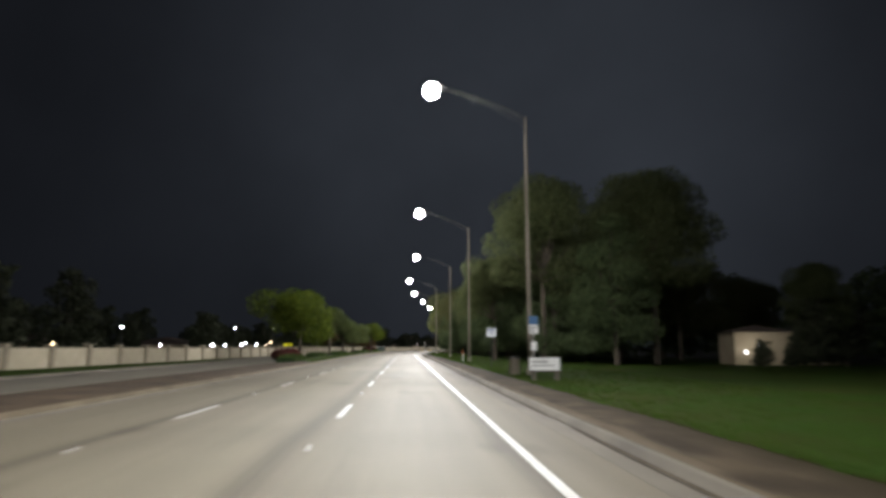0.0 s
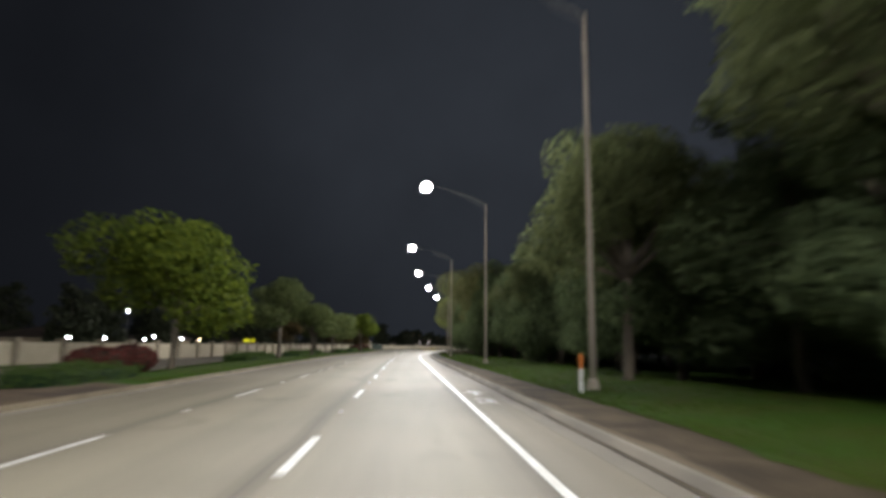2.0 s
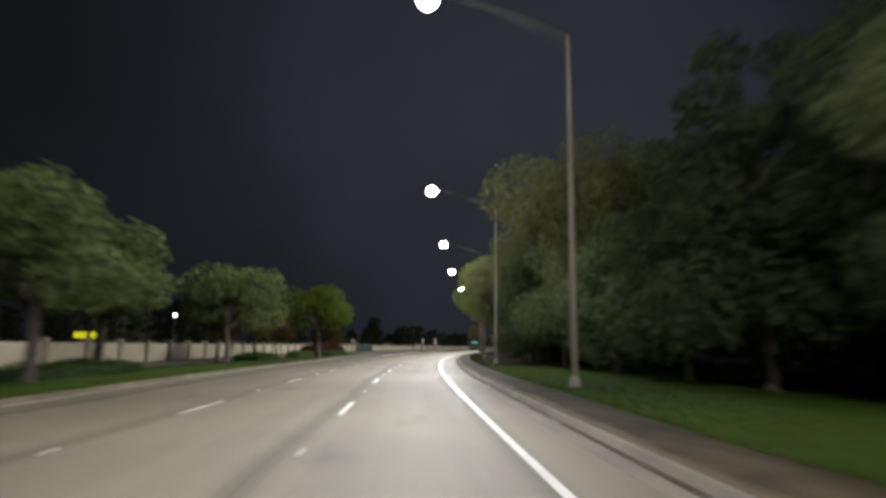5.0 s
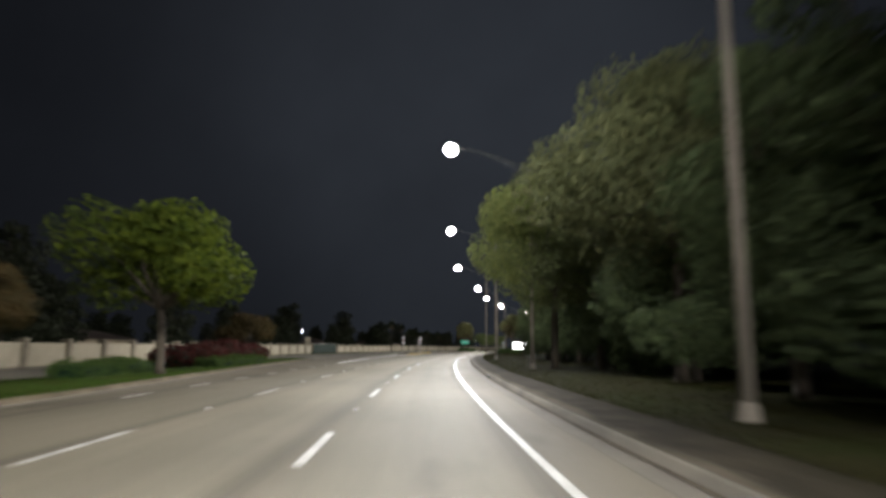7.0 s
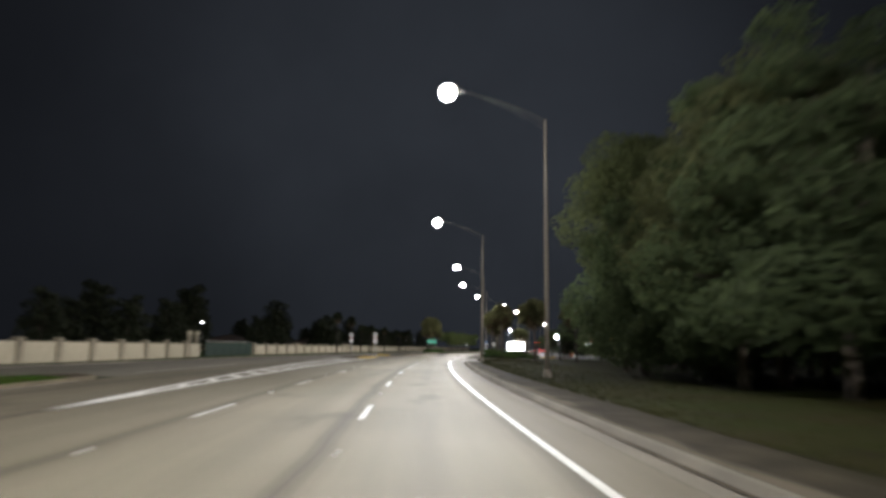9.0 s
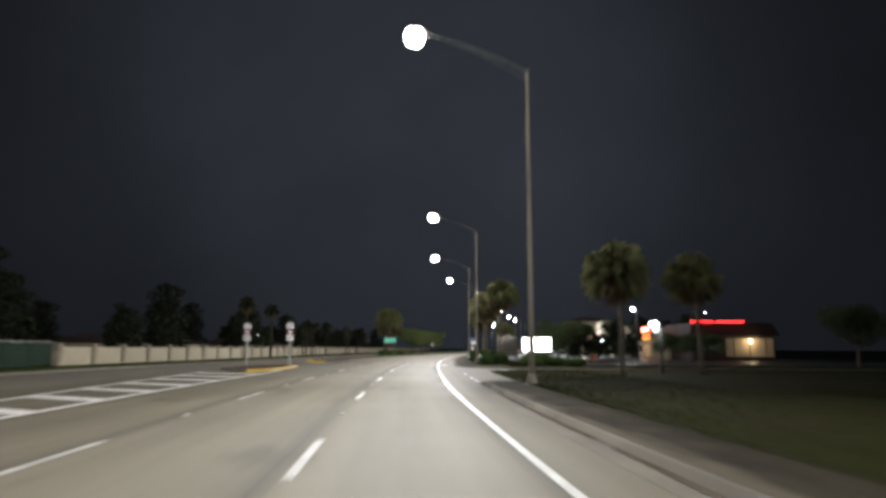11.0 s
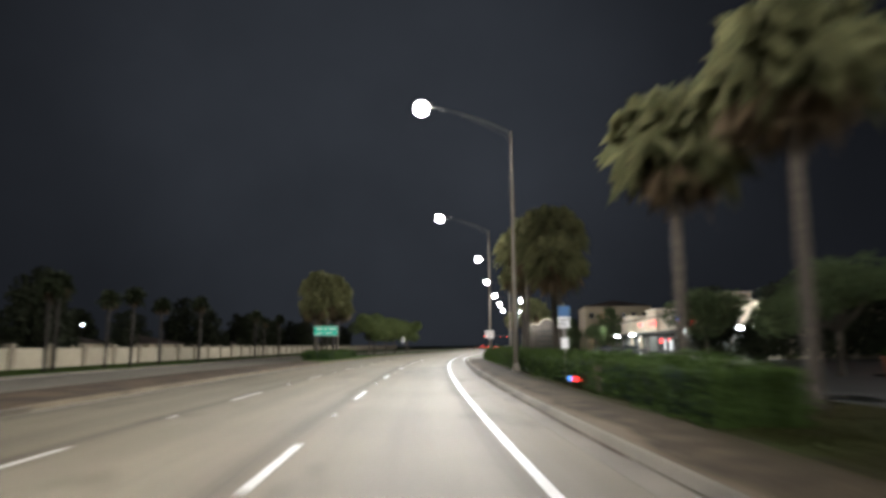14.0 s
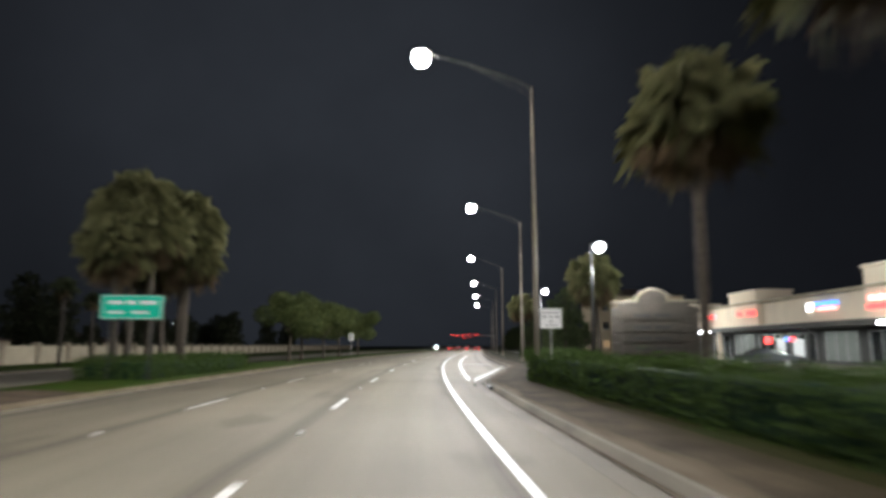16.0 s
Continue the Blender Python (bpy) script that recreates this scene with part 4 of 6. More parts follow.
def palm(seed, height, label, dead=40, fronds=100, reach=1.6, group="", green=None):
    """A cabbage palm: ringed trunk, a ball of fan fronds and a skirt of dry ones."""
    rng = random.Random(seed)
    t = thing("palm_tree", label, "palm tree", group)
    bm = bmesh.new()
    bend = rng.uniform(-0.35, 0.35)
    n = int(height * 3)
    tube(bm, [(bend * (i / n) ** 2, 0, height * i / n) for i in range(n + 1)], [0.155 + 0.018 * (i % 2) - 0.02 * i / n + (0.10 if i == 0 else 0) for i in range(n + 1)], 9)
    part("trunk", bm, BARK_UNLIT if green else PALMBARK, t, smooth=True)
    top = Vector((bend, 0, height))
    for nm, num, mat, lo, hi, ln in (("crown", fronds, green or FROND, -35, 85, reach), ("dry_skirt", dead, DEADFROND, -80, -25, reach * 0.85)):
        verts, faces = [], []
        for k in range(num):
            az = 2.4 * k + rng.uniform(-.4, .4)
            el = radians(lo + (hi - lo) * ((k + 0.5) / num) ** 0.9 + rng.uniform(-10, 10))
            out = Vector((math.cos(az) * math.cos(el), math.sin(az) * math.cos(el), math.sin(el)))
            side = Matrix.Rotation(rng.uniform(-1.1, 1.1), 3, out) @ out.cross(Vector((0, 0, 1))).normalized()
            stalk = ln * rng.uniform(0.3, 0.75)
            hub = top + out * stalk - Vector((0, 0, 0.06 * stalk * stalk))
            a = len(verts)
            verts += [tuple(top + side * 0.025), tuple(top - side * 0.025), tuple(hub)]
            faces.append((a, a + 1, a + 2))
            for j in range(22):
                ang = radians(-105 + 210 * j / 21 + rng.uniform(-6, 6))
                d = (out * math.cos(ang) + side * math.sin(ang)).normalized()
                le = ln * rng.uniform(0.38, 0.55) * (1.0 - 0.25 * abs(ang) / 1.8)
                w = side * math.cos(ang) - out * math.sin(ang)
                mid = hub + d * le * 0.55
                tip = hub + d * le - Vector((0, 0, le * rng.uniform(0.3, 0.9)))
                a = len(verts)
                verts += [tuple(hub), tuple(mid + w * 0.013), tuple(tip), tuple(mid - w * 0.013)]
                faces += [(a, a + 1, a + 2), (a, a + 2, a + 3)]
        raw(nm, verts, faces, mat, t)
    return t


def hedge(s0, s1, o0, o1, h, material, label, leaves_per=190, size=0.075, bumpy=0.12, name="hedge", rounded=False):
    """A clipped hedge: a dark inner body and a skin of small leaves."""
    mid_s, mid_o = (s0 + s1) / 2, (o0 + o1) / 2
    t = thing(name, label, "hedge")
    t.matrix_world = stand(mid_s, mid_o, 0.14)
    w, ln = abs(o1 - o0), s1 - s0
    rng = np.random.RandomState(int(s0 * 7 + abs(o0) * 3) % 9999)
    cells = max(2, int(ln / 0.8))
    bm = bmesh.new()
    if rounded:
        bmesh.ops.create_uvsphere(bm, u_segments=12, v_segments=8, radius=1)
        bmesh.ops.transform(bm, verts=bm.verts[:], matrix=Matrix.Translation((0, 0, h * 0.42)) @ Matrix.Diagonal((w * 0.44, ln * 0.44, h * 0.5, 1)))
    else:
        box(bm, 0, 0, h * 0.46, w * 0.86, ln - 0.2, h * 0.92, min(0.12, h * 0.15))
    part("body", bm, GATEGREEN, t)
    n = int(leaves_per * (2 * h + w) * ln)
    if rounded:
        d = rng.normal(size=(n, 3))
        d /= np.linalg.norm(d, axis=1)[:, None]
        nor = d
        c = d * np.array([w / 2, ln / 2, h / 2]) * (0.85 + 0.2 * rng.rand(n))[:, None] + np.array([0, 0, h / 2])
        nor = nor.copy()
    else:
        per = 2 * h + w
        q = rng.rand(n) * per
        y = (rng.rand(n) - 0.5) * ln
        x = np.where(q < h, -w / 2, np.where(q < h + w, q - h - w / 2, w / 2))
        z = np.where(q < h, q, np.where(q < h + w, h, 2 * h + w - q))
        nor = np.where((q < h)[:, None], (-1, 0, 0.2), np.where((q < h + w)[:, None], (0, 0, 1), (1, 0, 0.2))).astype(float)
        k = n // 12
        y[:k] = np.where(rng.rand(k) < 0.5, -ln / 2, ln / 2)
        x[:k], z[:k] = (rng.rand(k) - 0.5) * w, rng.rand(k) * h
        nor[:k] = np.stack([np.zeros(k), np.sign(y[:k]), 0.2 * np.ones(k)], 1)
        wob = bumpy * (np.sin(y * 1.3 + 0.7) * np.sin(y * 0.37 + z * 2.0) + 0.5 * np.sin(y * 3.1 + x * 4))
        c = np.stack([x, y, np.maximum(z, 0.03)], 1) + nor * (wob + 0.09 * rng.normal(size=n))[:, None]
    axis = nor + rng.normal(size=(n, 3)) * 0.6
    axis /= np.linalg.norm(axis, axis=1)[:, None]
    u = np.cross(axis, rng.normal(size=(n, 3)))
    u /= np.linalg.norm(u, axis=1)[:, None]
    v = np.cross(axis, u)
    s = size * (0.6 + 0.8 * rng.rand(n))[:, None]
    verts = np.stack([c - u * s, c - v * s * 0.5 + axis * s * 0.15, c + u * s, c + v * s * 0.5 + axis * s * 0.15], 1).reshape(-1, 3)
    verts[:, 2] = np.maximum(verts[:, 2], 0.0)
    f = np.arange(4 * n).reshape(-1, 4)
    raw("foliage", verts.tolist(), np.concatenate([f[:, [0, 1, 2]], f[:, [0, 2, 3]]]).tolist(), material, t)
    return t


# trees on the grass median
OAK_LABEL = "broad green street tree on the grass median, lit from above"
oak_a = broad_tree(11, OAK_LABEL, 8.7, 5.8, 1.7, 14000, 0.19, LEAF_OAK, clumps=14)
oak_b = broad_tree(12, OAK_LABEL, 8.4, 3.9, 2.7, 7000, 0.18, LEAF_SAGE, clumps=11)
oak_c = broad_tree(13, OAK_LABEL, 7.4, 4.3, 2.0, 8500, 0.18, LEAF_SAGE, clumps=12)
small = broad_tree(14, "small russet-leaved tree on the median", 4.4, 2.4, 1.5, 2600, 0.14, LEAF_BROWN, clumps=8, name="small_tree", radius=0.09)
oak_a.matrix_world = stand(89, -11.9, 0.18)
oak_d = broad_tree(15, OAK_LABEL, 8.5, 4.9, 2.5, 9500, 0.18, LEAF_OAK, clumps=14)
oak_d.matrix_world = stand(196, -11.2, 0.18, 200)
oak_e = broad_tree(16, "small olive-green tree with russet lower leaves on the median", 6.2, 3.5, 1.9, 5000, 0.16, LEAF_OLIVE, clumps=10, radius=0.12)
oak_e.matrix_world = stand(180, -14.0, 0.18)
oak_b.matrix_world = stand(119, -11.6, 0.18, 40)
oak_c.matrix_world = stand(149, -12.4, 0.18, 10)
small.matrix_world = stand(133, -13.2, 0.18)
for src, s, o, turn in ((oak_c, 168.5, -12.6, 120), (oak_c, 143, -11.8, 80), (small, 186.5, -13.6, 130), (small, 171, -14.2, 220), (small, 222.5, -16.0, 20), (small, 228, -16.2, 100)):
    copy_thing(src, stand(s, o, 0.18, turn))
hedge(72, 79, -11.4, -9.6, 0.52, LEAF_HEDGE, "low clipped dark green hedge on the median")
hedge(106, 117, -13.6, -11.6, 0.52, LEAF_HEDGE, "low clipped dark green hedge on the median")
hedge(128, 135, -12.8, -10.8, 0.52, LEAF_HEDGE, "low clipped dark green hedge on the median")
hedge(143, 152, -13.4, -11.6, 0.52, LEAF_HEDGE, "low clipped dark green hedge on the median")
hedge(173.5, 180, -13.8, -11.6, 0.52, LEAF_HEDGE, "low clipped dark green hedge on the median")
hedge(191, 198, -13.8, -12.2, 0.6, LEAF_HEDGE, "low clipped dark green hedge on the median")
hedge(206, 217, -13.6, -11.9, 0.52, LEAF_HEDGE, "low clipped dark green hedge on the median")
for s, o, h in ((204.5, -14.3, 1.4), (208, -14.5, 1.5), (211, -14.4, 1.7), (214, -14.2, 1.9), (217, -14.6, 1.8), (220.5, -14.5, 1.6), (224, -15.2, 1.5), (81.5, -12.6, 1.3), (84.5, -12.4, 1.4)):
    hedge(s - 1.5, s + 1.5, o - 1.3, o + 1.3, h, LEAF_RED, "dark red copper-leaf shrub on the median", rounded=True, name="shrub", leaves_per=80, size=0.12)

# the woods on the near side
wood = [woodland_tree(30 + i, h, w, 11000, m, 0.17) for i, (h, w, m) in enumerate(((13.5, 4.8, LEAF_WOOD), (12.0, 4.4, LEAF_WOOD), (15.0, 5.2, LEAF_WOOD), (10.0, 4.4, LEAF_WOOD)))]
far_wood = [woodland_tree(36 + i, h, w, 1700, LEAF_WOOD, 0.42) for i, (h, w) in enumerate(((12.5, 4.8), (10.0, 4.4)))]
far_wood[0].matrix_world = stand(110, 62, 0)
far_wood[1].matrix_world = stand(118, 58, 0)
rng = random.Random(5)
WOODS = []
for s in range(52, 262, 7):
    front = between(s, [(50, 22), (62, 17), (75, 15), (120, 16.5), (150, 13.5), (172, 13.0), (200, 14), (230, 14.5), (262, 15)])
    WOODS.append((s + rng.uniform(-2, 2), front + rng.uniform(-0.6, 1.6)))
    WOODS.append((s + 3.5 + rng.uniform(-2, 2), front + 6 + rng.uniform(-1, 2)))
    if s % 2:
        WOODS.append((s + rng.uniform(-2, 2), front + 13 + rng.uniform(-1, 3)))
WOODS = [(s, o) for s, o in WOODS if not (s < 74 and o > 20)]
for i, (s, o) in enumerate(WOODS):
    k = (i * 7 + i // 3) % 4
    if i < 4:
        wood[i].matrix_world = stand(s, o, 0.05, rng.uniform(0, 360))
    else:
        copy_thing(wood[k] if o < 25 else far_wood[k % 2], stand(s, o, 0.05, rng.uniform(0, 360)))
bright = broad_tree(21, "large green tree overhanging the pavement, lamplight put into its leaf colour", 14.2, 6.5, 3.6, 36000, 0.15, LEAF_LAMPLIT, clumps=24, radius=0.25)
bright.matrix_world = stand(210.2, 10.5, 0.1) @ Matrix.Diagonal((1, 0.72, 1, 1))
over = broad_tree(22, "large overhanging tree at the edge of the woods", 20.5, 6.4, 3.4, 38000, 0.155, LEAF_DIM, clumps=24, radius=0.28)
over.matrix_world = stand(75, 25.0, 0.1)
giant = broad_tree(23, "huge overhanging tree at the edge of the woods", 17.0, 7.8, 2.0, 50000, 0.16, LEAF_OLIVE, clumps=28, radius=0.34)
giant.matrix_world = stand(164, 15.2, 0.1)
copy_thing(giant, stand(80, 34, 0, 80) @ Matrix.Scale(0.75, 4))
copy_thing(giant, stand(88, 46, 0, 200) @ Matrix.Scale(0.7, 4))
copy_thing(giant, stand(97, 30, 0, 20))
deep = broad_tree(25, "huge dark overhanging tree at the edge of the woods", 16.5, 7.4, 2.0, 40000, 0.155, LEAF_DEEP, clumps=26, radius=0.32)
deep.matrix_world = stand(193, 13.2, 0.1)
copy_thing(deep, stand(236, 17.5, 0, 90))
copy_thing(over, stand(62, 24, 0, 100))
copy_thing(over, stand(59, 37, 0, 170) @ Matrix.Scale(0.5, 4))
for i, (s, o) in enumerate(((90, 45), (84, 52), (95, 38), (100, 54), (80, 60), (104, 44), (92, 66))):
    copy_thing(far_wood[i % 2], stand(s, o, 0.0, 50 * i))
mid = broad_tree(27, "broad tree overhanging the pavement, dimly lit", 12.8, 5.7, 3.0, 26000, 0.14, LEAF_DIM, clumps=18, radius=0.24)
mid.matrix_world = stand(80, 11.9, 0.1)
copy_thing(over, stand(66, 14.8, 0.1, 190))
copy_thing(mid, stand(113, 16.5, 0.1, 310))
copy_thing(mid, stand(206, 12.9, 0.1, 140))
copy_thing(mid, stand(131, 16.8, 0.1, 200))
copy_thing(over, stand(255, 17.5, -0.1, 150))

# palms
PALM_LABEL = "cabbage palm with a round head and dry skirt"
palms = [palm(41, 8.2, PALM_LABEL, reach=2.1), palm(42, 7.1, PALM_LABEL, reach=1.85), palm(43, 6.0, PALM_LABEL, dead=44, reach=1.75), palm(45, 6.1, PALM_LABEL, dead=34, reach=2.0), palm(46, 9.25, PALM_LABEL, dead=60, fronds=140, reach=2.6)]
spots = [(333.4, 9.1, 1), (351.0, 9.6, 2), (330.8, 11.0, 0), (365.0, 9.6, 4), (354.2, 9.8, 0), (397.0, 13.2, 2), (289.5, 14.0, 3), (291.5, 19.5, 2), (401, 14.6, 2), (429, 12.4, 2), (374.0, 10.3, 0), (389.3, -11.6, 0), (387.0, -11.6, 0),
         (386.5, -10.4, 1), (388.0, -12.0, 2), (390.5, -10.6, 0), (392.5, -12.4, 2), (385.6, -11.5, 2), (389.0, -9.8, 2)]
placed = set()
for i, (s, o, k) in enumerate(spots):
    if i in (1,):
        palms[2].matrix_world = stand(s, o, 0.12)
    elif i == 0:
        palms[1].matrix_world = stand(s, o, 0.12)
    elif k > 2 and k not in placed:
        placed.add(k)
        palms[k].matrix_world = stand(s, o, 0.12)
    elif i == 4:
        palms[0].matrix_world = stand(s, o, 0.12)
    else:
        copy_thing(palms[k], stand(s, o, 0.12, 47 * i))
hedge(384, 399, -12.4, -9.4, 0.85, LEAF_HEDGE, "clipped green hedge round the palms on the median")
for i, (s, o) in enumerate(((416, -11.2), (423, -11.8), (430, -11.0), (441, -11.5), (452, -11))):
    if i == 0:
        oak_f = broad_tree(26, "round olive-green tree on the grass median", 6.8, 3.3, 2.0, 7000, 0.17, LEAF_SAGE, clumps=12, radius=0.15)
        oak_f.matrix_world = stand(s, o, 0.15)
    else:
        copy_thing(oak_f, stand(s, o, 0.15, 70 * i))
# slim palms before the far wall, the night's dark put into frond and trunk colours
slim = palm(44, 7.4, "slim dark palm on the verge before the wall", dead=8, fronds=50, reach=1.25, group="palms along the wall", green=FROND_UNLIT)
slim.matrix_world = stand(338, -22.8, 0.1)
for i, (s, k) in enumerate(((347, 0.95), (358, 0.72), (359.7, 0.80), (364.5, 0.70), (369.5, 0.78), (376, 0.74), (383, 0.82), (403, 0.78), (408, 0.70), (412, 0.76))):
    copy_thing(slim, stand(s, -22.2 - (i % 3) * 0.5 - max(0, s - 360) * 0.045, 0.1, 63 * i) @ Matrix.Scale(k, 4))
for a, b, o in ((327.5, 385, 7.75), (384.6, 392, 8.9), (391.6, 399, 10.6), (398.6, 430, 12.2)):
    hedge(a, b, o, o + 1.65, 1.05, LEAF_HEDGE, "long clipped green hedge beside the sidewalk", leaves_per=150)
for s, o, w, h in ((325.5, 10.4, 2.0, 1.0), (317.2, 8.35, 1.3, 0.85), (322.8, 9.9, 1.5, 0.85), (311.5, 12.2, 2.4, 0.7), (313.3, 14.6, 2.2, 0.7), (308.8, 15.5, 2.0, 0.6), (313.6, 12.9, 2.6, 1.15)):
    hedge(s - w / 2, s + w / 2, o - w / 2, o + w / 2, h, LEAF_HEDGE, "rounded clipped green shrub on the grass", rounded=True, name="shrub")


# ---- grass blades on the verges ----
def grass_blades(name, seed, count, s0, s1, inner, outer, top, label, material):
    """Short uneven blades on a verge between two offsets."""
    rng = np.random.RandomState(seed)
    s = s0 + (s1 - s0) * rng.rand(count)
    w = rng.rand(count) ** 1.4
    verts, faces = [], []
    for k in range(count):
        lo, hi = inner(s[k]), outer(s[k])
        p = at(s[k], lo + (hi - lo) * w[k], top)
        a = rng.rand() * 6.283
        h = 0.05 + 0.09 * rng.rand() * (0.4 + noise.noise((p.x * 0.5, p.y * 0.5, 0)) * 0.6 + 0.6)
        d = Vector((math.cos(a), math.sin(a), 0))
        lean = Vector((-d.y, d.x, 0)) * (0.05 * rng.normal())
        i = len(verts)
        verts += [tuple(p - d * 0.022), tuple(p + d * 0.022), tuple(p + lean + Vector((0, 0, h)))]
        faces.append((i, i + 1, i + 2))
    return tagged(raw(name, verts, faces, material), label, "grass", kind="stuff")


grass_blades("grass", 1, 44000, 2, 168, lambda s: right_edge(s) + 1.75, lambda s: right_edge(s) + 9.5, 0.16, "short uneven green grass on the verge before the woods", BLADE)
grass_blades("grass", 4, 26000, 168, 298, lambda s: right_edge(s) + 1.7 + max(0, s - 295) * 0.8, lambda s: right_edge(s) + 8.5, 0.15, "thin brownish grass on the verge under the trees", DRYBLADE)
grass_blades("grass", 2, 24000, 76, 236, lambda s: left_edge(s) - 0.3, lambda s: median_out(s) + 0.4, 0.15, "mown green grass on the planted median", BLADE)
grass_blades("grass", 3, 9000, 306, 345, lambda s: 7.4 if s > 312 else 9.8, lambda s: 12.8, 0.15, "thin olive grass at the corner of the side street", DRYBLADE)

# ---- signs and street furniture ----
def bars(bm, rows, w, h, y=-0.012):
    """Unreadable lettering as rows of plain bars; rows: (height from the centre, bar thickness, list of (start, end) in shares of the width)."""
    for z, t, cells in rows:
        for a, b in cells:
            box(bm, (a + b - 1) / 2 * w, y, z, (b - a) * w, 0.006, t)
    return bm


def post_sign(name, label, category, w, h, top, face, rows=(), ink=None, posts=(0.0,), post_h=None, face_label="", round_post=True, thick=0.03, post_mat=None):
    """A flat sign on one or two posts; it faces -y, towards the coming traffic."""
    t = thing(name, label, category)
    for x in posts:
        bm = bmesh.new()
        if round_post:
            tube(bm, [(x, 0.05, 0), (x, 0.05, post_h or top - 0.05)], 0.035, 8)
        else:
            box(bm, x, 0.09, (post_h or top - 0.05) / 2, 0.16, 0.12, post_h or top - 0.05, 0.01)
        part("post", bm, post_mat or STEEL, t)
    bm = bmesh.new()
    box(bm, 0, 0, top - h / 2, w, thick, h, 0.012)
    plate = part("panel", bm, face, t, face_label)
    if rows:
        bm = bmesh.new()
        bars(bm, [(top - h / 2 + z, tk, c) for z, tk, c in rows], w, h, -thick / 2 - 0.004)
        part("lettering", bm, ink or SIGN_DARK, plate, "unreadable lettering as bars")
    return t


BLUEGLOW = glow("lit_blue", (0.05, 0.25, 0.9), 3.0)
REDGLOW = glow("neon_red", (1.0, 0.03, 0.03), 4.5)
YELLOWGLOW = glow("lit_yellow", (1.0, 0.42, 0.02), 1.6)
WHITEGLOW = glow("lit_white_panel", (0.97, 1.0, 1.0), 9.0)
# retroreflective yellow; thrown-back headlight is put in as a glow
RETROYELLOW = glow("retro_yellow_glow", (0.75, 0.72, 0.0), 0.8)
DUSKGLOW = glow("far_window_light", (1.0, 0.66, 0.34), 0.35)
PORCHGLOW = glow("porch_window_light", (1.0, 0.62, 0.30), 0.4)
SHOPGLOW = glow("shop_window_light", (0.82, 0.98, 0.86), 0.10)
POSTERWHITE = glow("lit_poster", (0.95, 1.0, 1.0), 0.75)
PINKGLOW = glow("lit_pink", (1.0, 0.30, 0.28), 4.0)
WARMSIGN = glow("lit_lettering", (1.0, 0.78, 0.45), 6.0)
DISCGLOW = glow("lit_disc", (0.9, 1.0, 0.95), 1.6)
SHEDGLOW = glow("shed_lamp", (0.95, 0.97, 1.0), 8.0)
WARMGLOW = glow("warm_lamp", (1.0, 0.72, 0.42), 14.0)
COOLGLOW = glow("cool_lamp", (0.9, 0.97, 1.0), 40.0)
HEADGLOW = glow("headlamp", (0.92, 0.96, 1.0), 160.0)
TAILGLOW = glow("tail_lamp", (1.0, 0.05, 0.03), 9.0)
GLASS = surface("dark_window_glass", (0.02, 0.025, 0.03), (0.015, 0.018, 0.02), rough=0.12, grain=4, patch=0.5, bump=0.0, spec=0.8)

# bus stop by the first lamp
t = thing("bus_stop_sign", "blue and white bus stop sign on a thin post", "bus stop sign")
bm = bmesh.new()
tube(bm, [(0, 0.04, 0), (0, 0.04, 3.05)], 0.035, 8)
part("post", bm, STEEL, t)
bm = bmesh.new()
box(bm, 0, 0, 2.80, 0.46, 0.025, 0.42, 0.01)
part("blue_panel", bm, SIGN_BLUE, t, "blue upper panel")
bm = bmesh.new()
box(bm, 0, 0, 2.36, 0.46, 0.025, 0.44, 0.01)
p = part("white_panel", bm, SIGN_WHITE, t, "white lower panel")
bm = bars(bmesh.new(), [(2.45, 0.05, [(0.1, 0.8)]), (2.33, 0.05, [(0.1, 0.6)]), (2.23, 0.04, [(0.1, 0.7)])], 0.46, 0.4, -0.016)
part("lettering", bm, SIGN_DARK, p, "unreadable lettering as bars")
bm = bmesh.new()
box(bm, 0, 0, 1.55, 0.30, 0.03, 0.42, 0.01)
part("timetable", bm, SIGN_WHITE, t, "white timetable panel")
t.matrix_world = stand(36.9, 7.9, 0.15)
copy_thing(t, stand(341.6, 7.75, 0.15))


def advert_bench(m):
    t = thing("bench", "bus bench with a white advertising backrest", "bench")
    bm = bmesh.new()
    box(bm, 0, 0, 0.74, 1.40, 0.07, 0.58, 0.02)
    b = part("backrest", bm, SIGN_WHITE, t, "white advertising backrest")
    part("lettering", bars(bmesh.new(), [(0.85, 0.10, [(0.08, 0.62)]), (0.68, 0.07, [(0.08, 0.8)])], 1.40, 0.6, -0.042), SIGN_BACK, b, "unreadable lettering as bars")
    bm = bmesh.new()
    box(bm, 0, -0.25, 0.44, 1.40, 0.42, 0.05, 0.015)
    part("seat", bm, BARK, t)
    for x in (-0.52, 0.52):
        bm = bmesh.new()
        box(bm, x, -0.14, 0.21, 0.12, 0.5, 0.42, 0.02)
        part("leg", bm, CONCRETE, t)
    t.matrix_world = m
    return t


advert_bench(stand(34.6, 7.9, 0.15, 0))


def litter_bin(m):
    t = thing("litter_bin", "pale grey cylindrical litter bin on the grass", "litter bin")
    bm = bmesh.new()
    tube(bm, [(0, 0, 0), (0, 0, 0.05), (0, 0, 0.85), (0, 0, 0.9)], [0.27, 0.29, 0.29, 0.27], 16)
    part("drum", bm, CONCRETE, t, smooth=False)
    bm = bmesh.new()
    tube(bm, [(0, 0, 0.9), (0, 0, 0.96), (0, 0, 1.0)], [0.30, 0.28, 0.12], 16)
    part("lid", bm, DARKMETAL, t)
    t.matrix_world = m
    return t


fire_hydrant(stand(320.9, 7.92, 0.16))
litter_bin(stand(40.6, 7.55, 0.15))
